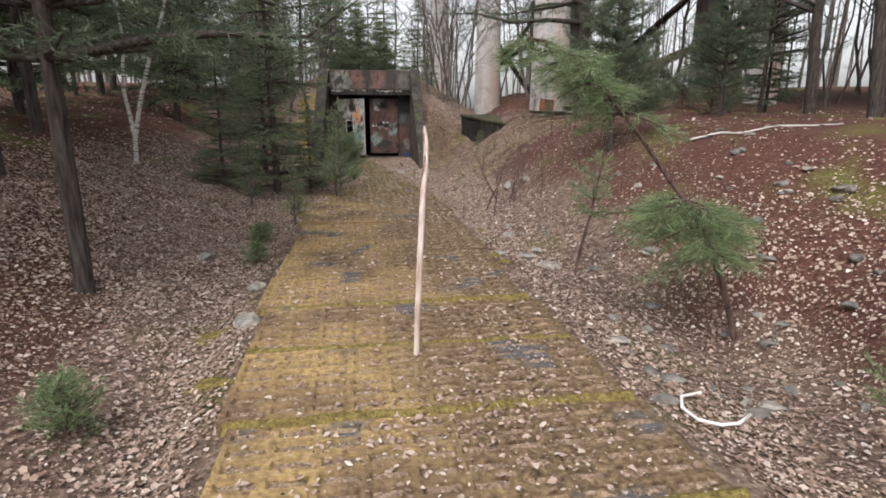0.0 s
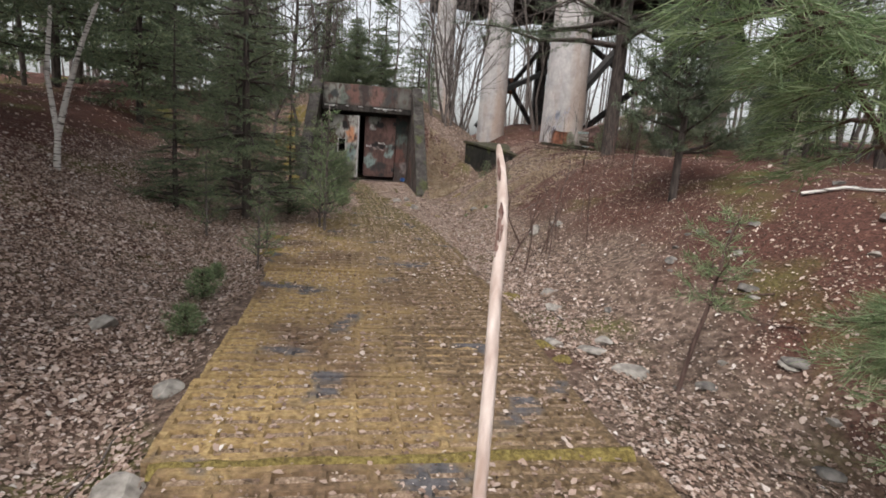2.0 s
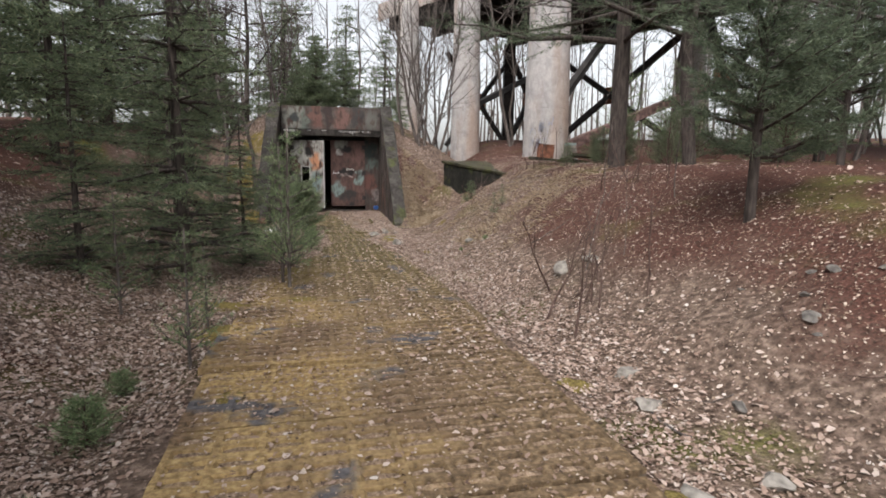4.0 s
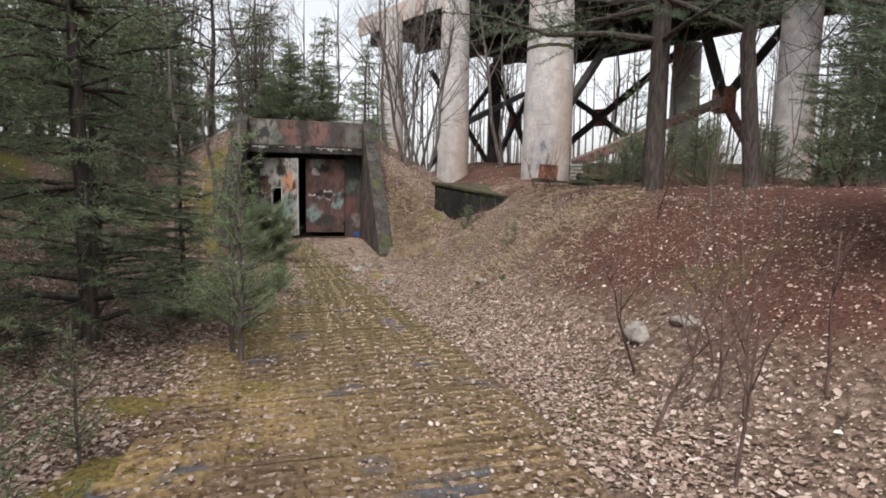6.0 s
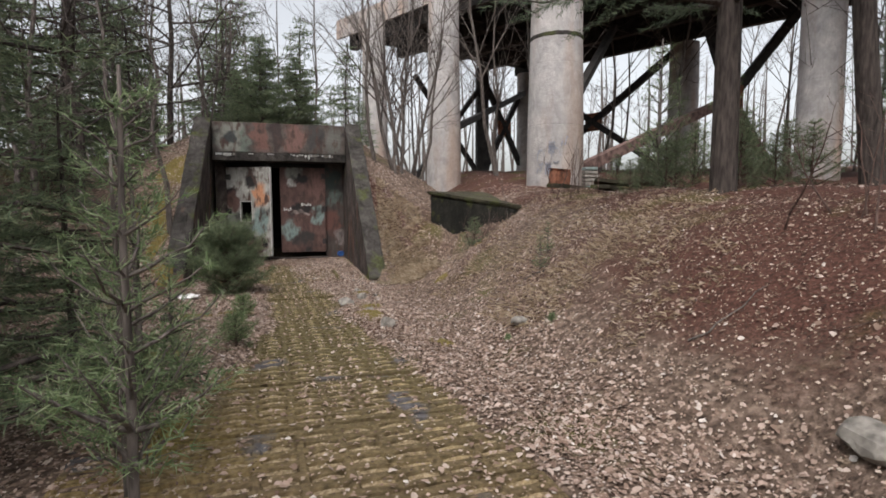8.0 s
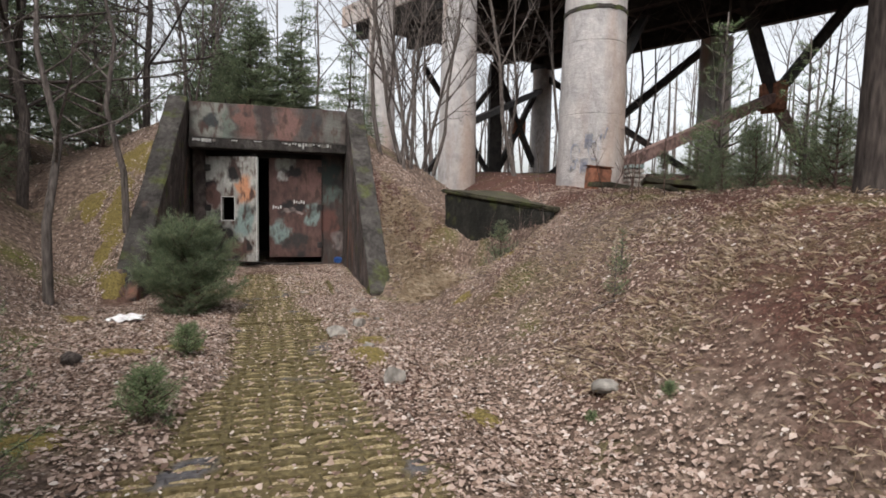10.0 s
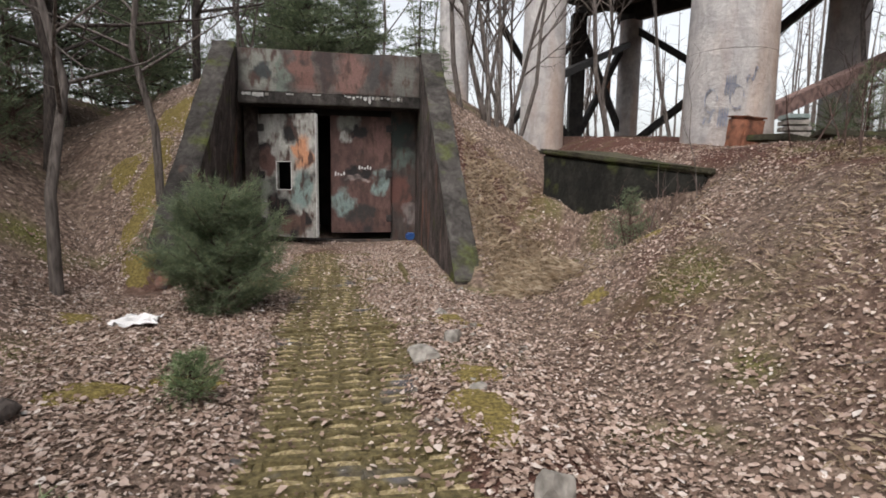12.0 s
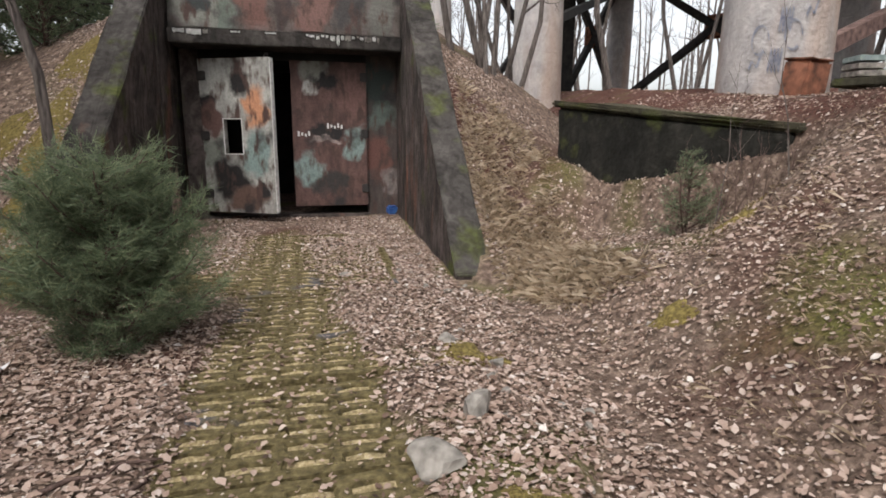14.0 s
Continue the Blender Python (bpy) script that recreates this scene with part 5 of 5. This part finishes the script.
def carpet(name, count, xr, yr, size, seed, mat, keep, label, flat=False):
    rng = np.random.default_rng(seed)
    x, y = rng.uniform(*xr, count), rng.uniform(*yr, count)
    lx, ly = bunker_local(x, y)
    ok = (rng.random(count) < keep(x, y)) & ~((np.abs(lx) < 2.2) & (ly > 0.35)) & ~((np.abs(np.abs(lx) - 1.86) < 0.22) & (ly > -4))
    x, y = x[ok], y[ok]
    n = len(x)
    e = 0.03
    z = ground_z(x, y)
    off = np.abs(x - path_x(y))
    z = np.where((off < 1.2) & (y < 22), np.maximum(z, path_z(y) + 0.02 + 0.02 * rng.random(n)), z)
    gx, gy = (ground_z(x + e, y) - ground_z(x - e, y)) / (2 * e), (ground_z(x, y + e) - ground_z(x, y - e)) / (2 * e)
    up = unit(np.stack([-np.clip(gx, -2, 2), -np.clip(gy, -2, 2), np.ones(n)], -1) + rng.normal(0, 0.24, (n, 3)))
    a = unit(np.cross(up, rng.normal(0, 1, (n, 3))))
    b = np.cross(up, a)
    s = size * np.clip(rng.lognormal(-0.08, 0.42, (n, 1)), 0.3, 1.9)
    curl = rng.uniform(-0.12, 0.32, (n, 1)) * s
    def side(k):
        return s * rng.uniform(0.22, 0.40, (n, 1)) * k

    o = np.stack([x, y, z + 0.003 + 0.022 * rng.random(n)], -1)
    if flat:
        v = np.stack([o - a * s * 0.5, o + b * side(1.2) + up * curl, o + a * s * 0.5, o - b * side(0.9)], 1).reshape(-1, 3)
        k = np.arange(n)[:, None] * 4
        return tagged(mesh_np(name, v, np.concatenate([k + np.array([0, 2, 1]), k + np.array([0, 3, 2])]), mat), label, "leaves", "", "stuff")
    v = np.stack([o - a * s * 0.5, o - a * s * rng.uniform(0.05, 0.28, (n, 1)) + b * side(1.0) + up * curl, o + a * s * rng.uniform(0.1, 0.32, (n, 1)) + b * side(0.85) + up * curl * 0.7,
                  o + a * s * 0.5 + up * curl * 0.4, o + a * s * rng.uniform(0.1, 0.32, (n, 1)) - b * side(0.85) + up * curl * 0.7, o - a * s * rng.uniform(0.05, 0.28, (n, 1)) - b * side(1.0) + up * curl], 1).reshape(-1, 3)
    k = np.arange(n)[:, None] * 6
    f = np.concatenate([k + np.array([0, 3, 1]), k + np.array([1, 3, 2]), k + np.array([0, 5, 3]), k + np.array([5, 4, 3])])
    return tagged(mesh_np(name, v, f, mat), label, "leaves", "", "stuff")


def leaf_density(x, y):
    on_path = np.interp(y, [0, 5, 11, 15, 20], [0.1, 0.13, 0.12, 0.09, 0.14]) * (0.6 + 1.4 * np.clip(value_noise(x, y, 1.6, 41), 0, 1))
    side = buried(x, y)
    patch = 0.72 + 0.3 * np.exp(-((np.abs(x - path_x(y)) - 1.7) / 0.6) ** 2) + 0.5 * value_noise(x, y, 0.5, 12) + 0.25 * value_noise(x, y, 1.7, 13)
    patch = patch * np.interp(x - path_x(y), [-4, -2.6, -1.2, 1.8, 2.3, 2.8, 3.4], [0.6, 0.75, 1.0, 1.0, 0.5, 0.1, 0.04])
    patch = np.where((y > 13.5) & (x - path_x(y) > 1.9), np.clip(0.52 - 0.14 * (x - path_x(y) - 2) + 0.35 * value_noise(x, y, 0.9, 14), 0.08, 1) * np.clip((y - 13.5) / 2.5, 0, 1) + patch * np.clip((16 - y) / 2.5, 0, 1), patch)
    patch = np.where((x - path_x(y) > 1.9) & (y < 8), patch * 0.6, patch) * np.clip((x + 6.8) / 1.2, 0.1, 1) * np.clip((y - 0.3) / 1.0, 0.2, 1)
    patch = np.where((x - path_x(y) < -1.9) & (y < 12), patch * np.interp(y, [3.4, 5.2], [0.5, 1.25]), patch)
    patch = np.where((x - path_x(y) > 1.9) & (y < 7.5), np.maximum(patch, np.interp(y, [5.0, 7.0], [0.34, 0.0]) * np.interp(x - path_x(y), [3, 6], [1, 0.5])), patch)
    return on_path * (1 - side) + side * np.clip(patch, 0.04, 1)


carpet("fallen_leaves", 640000, (-6.8, 4.8), (0.5, 23.8), 0.031, 1, LEAF, leaf_density, "carpet of dry pinkish-brown fallen beech leaves")
carpet("fallen_leaves", 52000, (-12, 12), (-3, 34), 0.055, 2, LEAF, lambda x, y: np.where(x > 2, 0.12, 0.6) * np.clip(np.maximum(np.maximum((np.abs(x + 1.0) - 4.6) / 1.2, (y - 23) / 0.6), (1.3 - y) / 1.0), 0, 1), "dry fallen leaves under the trees")

carpet("leaf_crumbs", 230000, (-5.4, 3.4), (0.8, 22.0), 0.019, 3, CRUMB, lambda x, y: np.where(buried(x, y) > 0.5, 0.75, 0.2), "broken crumbs of leaves, twigs and bark", True)


def grass(count, boxes, seed, mat, name, label, length=0.2, gaps=0.05):
    rng = np.random.default_rng(seed)
    p = Pile()
    for x0, x1, y0, y1 in boxes:
        x, y = rng.uniform(x0, x1, count), rng.uniform(y0, y1, count)
        tuft = value_noise(x, y, 2.2, 21) + 0.5 * value_noise(x, y, 7.0, 22) > gaps
        x, y = x[tuft], y[tuft]
        lx, ly = bunker_local(x, y)
        q = np.abs(lx) > 2.15
        x, y = x[q], y[q]
        o = np.stack([x, y, ground_z(x, y)], -1)
        d = unit(np.stack([rng.normal(-0.35, 0.5, len(x)), rng.normal(-0.5, 0.5, len(x)), rng.uniform(0.05, 0.55, len(x))], -1))
        s = unit(np.cross(d, rng.normal(0, 1, (len(x), 3))))
        ln = length * rng.uniform(0.4, 1.3, (len(x), 1))
        v = np.stack([o - s * 0.0013, o + s * 0.0013, o + d * ln * 0.6 + s * 0.001 + np.array([0, 0, 0.05]) * ln, o + d * ln - np.array([0, 0, 0.15]) * ln], 1).reshape(-1, 3)
        k = np.arange(len(x))[:, None] * 4
        p.add(v, np.concatenate([k + np.array([0, 1, 2]), k + np.array([0, 2, 3])]))
    tagged(p.made(name, mat, None), label, "grass", "", "stuff")


grass(6000, [(-0.9, 0.3, 18.6, 21.4), (-0.8, 0.3, 20.6, 23.0)], 3, GRASS, "dry_grass", "dry straw-coloured grass combed down the slope", 0.17, -0.5)
grass(9000, [(-0.9, 2.6, 13.2, 19.0)], 6, GRASS, "dry_grass", "short straw-coloured grass lying on the bank", 0.08, -0.3)
grass(4000, [(0.0, 3.4, 14.3, 18.2), (-0.2, 2.2, 12.5, 15.0)], 4, GRASS, "dry_grass", "sparse dry grass tufts on the bank", 0.11, -0.1)



def moss_patch(x, y, rx, ry, seed):
    """A low cushion of moss that follows the ground."""
    n, rings = 26, 6
    rng = np.random.default_rng(seed)
    ph = rng.uniform(0, 6.28, 4)
    a = np.arange(n) * 2 * np.pi / n
    edge = 1 + 0.22 * np.sin(2 * a + ph[0]) + 0.16 * np.sin(3 * a + ph[1]) + 0.1 * np.sin(7 * a + ph[2])
    v = [[x, y, gz(x, y) + 0.035]]
    for k in range(1, rings + 1):
        q = k / rings
        px, py = x + rx * q * edge * np.cos(a), y + ry * q * edge * np.sin(a)
        v += list(np.stack([px, py, ground_z(px, py) + 0.035 * (1 - q ** 2) - 0.012 * (k == rings) + 0.01 * value_noise(px, py, 14, seed)], -1))
    f = [[0, 1 + i, 1 + (i + 1) % n] for i in range(n)]
    for k in range(rings - 1):
        for i in range(n):
            p, q = 1 + k * n + i, 1 + k * n + (i + 1) % n
            f += [[p, p + n, q + n], [p, q + n, q]]
    tagged(mesh_np("moss_patch", v, f, MOSS, None, None, True), "cushion of yellow-green moss among the leaves", "moss", "moss patches")


for k, (x, y, rx, ry) in enumerate([(-1.08, 15.75, 0.2, 0.42), (-1.1, 16.35, 0.15, 0.25), (-5.3, 22.3, 0.3, 0.5), (-5.1, 21.9, 0.2, 0.4), (-5.75, 22.4, 0.4, 0.35), (-5.5, 20.9, 0.3, 0.4), (-6.1, 21.4, 0.3, 0.3), (-5.0, 19.6, 0.25, 0.3), (-2.1, 8.5, 0.22, 0.3), (-2.45, 9.2, 0.3, 0.25), (-1.95, 7.7, 0.15, 0.2), (-2.7, 10.1, 0.3, 0.3), (-1.75, 9.3, 0.16, 0.3), (-1.15, 18.0, 0.3, 0.22), (0.19, 18.02, 0.16, 0.12), (1.25, 19.0, 0.2, 0.14), (-3.4, 16.0, 0.35, 0.16), (-2.9, 16.2, 0.25, 0.14), (-4.7, 17.9, 0.22, 0.2), (0.65, 6.5, 0.1, 0.12), (0.75, 6.2, 0.1, 0.08), (0.55, 7.9, 0.12, 0.14), (-1.75, 5.7, 0.12, 0.12), (-1.6, 3.3, 0.16, 0.12), (-1.9, 10.4, 0.3, 0.3), (-2.3, 12.0, 0.3, 0.4), (-5.6, 21.3, 0.25, 0.5), (-5.4, 20.3, 0.2, 0.4), (-0.35, 14.2, 0.14, 0.2), (0.95, 18.7, 0.15, 0.12), (-2.0, 4.3, 0.2, 0.14), (-3.1, 13.9, 0.3, 0.2)]):
    moss_patch(x, y, rx, ry, k + 1)

# ---- the perforated slabs of the track, last ----


def slab_mesh(width, length, cols, rows, rib, bar):
    hw, hl = (width - rib * (cols + 1)) / cols, (length - bar * (rows + 1)) / rows
    xs, ys = [-width / 2], [0.0]
    for _ in range(cols):
        xs += [xs[-1] + rib, xs[-1] + rib + hw]
    for _ in range(rows):
        ys += [ys[-1] + bar, ys[-1] + bar + hl]
    xs.append(xs[-1] + rib), ys.append(ys[-1] + bar)
    bm = bmesh.new()
    top = [[bm.verts.new((x + 0.012 * noise.noise((x * 9, y * 9, 1)), y + 0.012 * noise.noise((x * 9, y * 9, 4)), 0.008 * noise.noise((x * 5, y * 5, 7)))) for y in ys] for x in xs]
    low = [[bm.verts.new((v.co.x, v.co.y, -0.11)) for v in col] for col in top]
    for i in range(len(xs) - 1):
        for j in range(len(ys) - 1):
            q = ((i, j), (i + 1, j), (i + 1, j + 1), (i, j + 1))
            if i % 2 and j % 2:
                mid = sum((top[a][b].co for a, b in q), Vector()) / 4
                inner = [bm.verts.new(top[a][b].co.lerp(mid, 0.16) + Vector((0, 0, -0.022))) for a, b in q]
                hump = bm.verts.new(mid + Vector((0.02 * noise.noise((i, j, 3)), 0, 0.004 + 0.014 * noise.noise((i * 1.7, j * 2.3, 9)))))
                for e in range(4):
                    g, h = q[e], q[(e + 1) % 4]
                    bm.faces.new((top[g[0]][g[1]], top[h[0]][h[1]], inner[(e + 1) % 4], inner[e]))
                    bm.faces.new((inner[e], inner[(e + 1) % 4], hump)).material_index = 1
            else:
                bm.faces.new([top[a][b] for a, b in q])
    nx, ny = len(xs) - 1, len(ys) - 1
    for i in range(nx):
        bm.faces.new((top[i + 1][0], top[i][0], low[i][0], low[i + 1][0]))
        bm.faces.new((top[i][ny], top[i + 1][ny], low[i + 1][ny], low[i][ny]))
    for j in range(ny):
        bm.faces.new((top[0][j], top[0][j + 1], low[0][j + 1], low[0][j]))
        bm.faces.new((top[nx][j + 1], top[nx][j], low[nx][j], low[nx][j + 1]))
    me = bpy.data.meshes.new("slab")
    bm.to_mesh(me)
    bm.free()
    me.materials.append(SLAB)
    me.materials.append(FILL)
    return me


track = thing("track", pose(0, 0, 0), "mossy track of perforated concrete slabs", "track", "", "structure")
me = slab_mesh(2.5, 0.90, 10, 6, 0.036, 0.062)
turn = math.degrees(math.atan(0.165))
rng = random.Random(2)
y = -3.63
k = 0
while y < 21.5:
    s = new("slab", me)
    s.parent = track
    pitch = math.degrees(math.atan2(float(path_z(y + 0.9) - path_z(y)), 0.9))
    s.matrix_basis = pose(float(path_x(y)) + rng.uniform(-0.05, 0.05), y, float(path_z(y)) + 0.035 + rng.uniform(-0.008, 0.008), pitch + rng.uniform(-0.6, 0.6), rng.uniform(-0.6, 0.6), turn + rng.uniform(-0.8, 0.8))
    y += 0.935 * math.cos(radians(turn))
    k += 1
y = -3.63 + 0.9
rb2 = bmesh.new()
rows = []
for i in range(27):
    x = -1.24 + 2.48 * i / 26
    w = 0.06 + 0.025 * noise.noise((x * 2, 3, 1))
    c = 0.02 * noise.noise((x * 3, 8, 2))
    rows.append([rb2.verts.new((x, c + dy * w, dz + 0.01 * noise.noise((x * 11, dy, 5)))) for dy, dz in ((-1, -0.03), (-0.5, 0.012), (0, 0.026), (0.5, 0.012), (1, -0.03))])
for a, b in zip(rows, rows[1:]):
    for i in range(4):
        rb2.faces.new((a[i], b[i], b[i + 1], a[i + 1])).smooth = True
ridge = bpy.data.meshes.new("moss_strip")
rb2.to_mesh(ridge)
rb2.free()
ridge.materials.append(MOSS)
while y < 5.2:
    o = new("moss_strip", ridge)
    o.parent = track
    o.matrix_basis = pose(float(path_x(y)), y, float(path_z(y)) + 0.036, 0, rng.uniform(-0.5, 0.5), turn + rng.choice((0, 180)) + rng.uniform(-1, 1))
    y += 0.935 * math.cos(radians(turn))
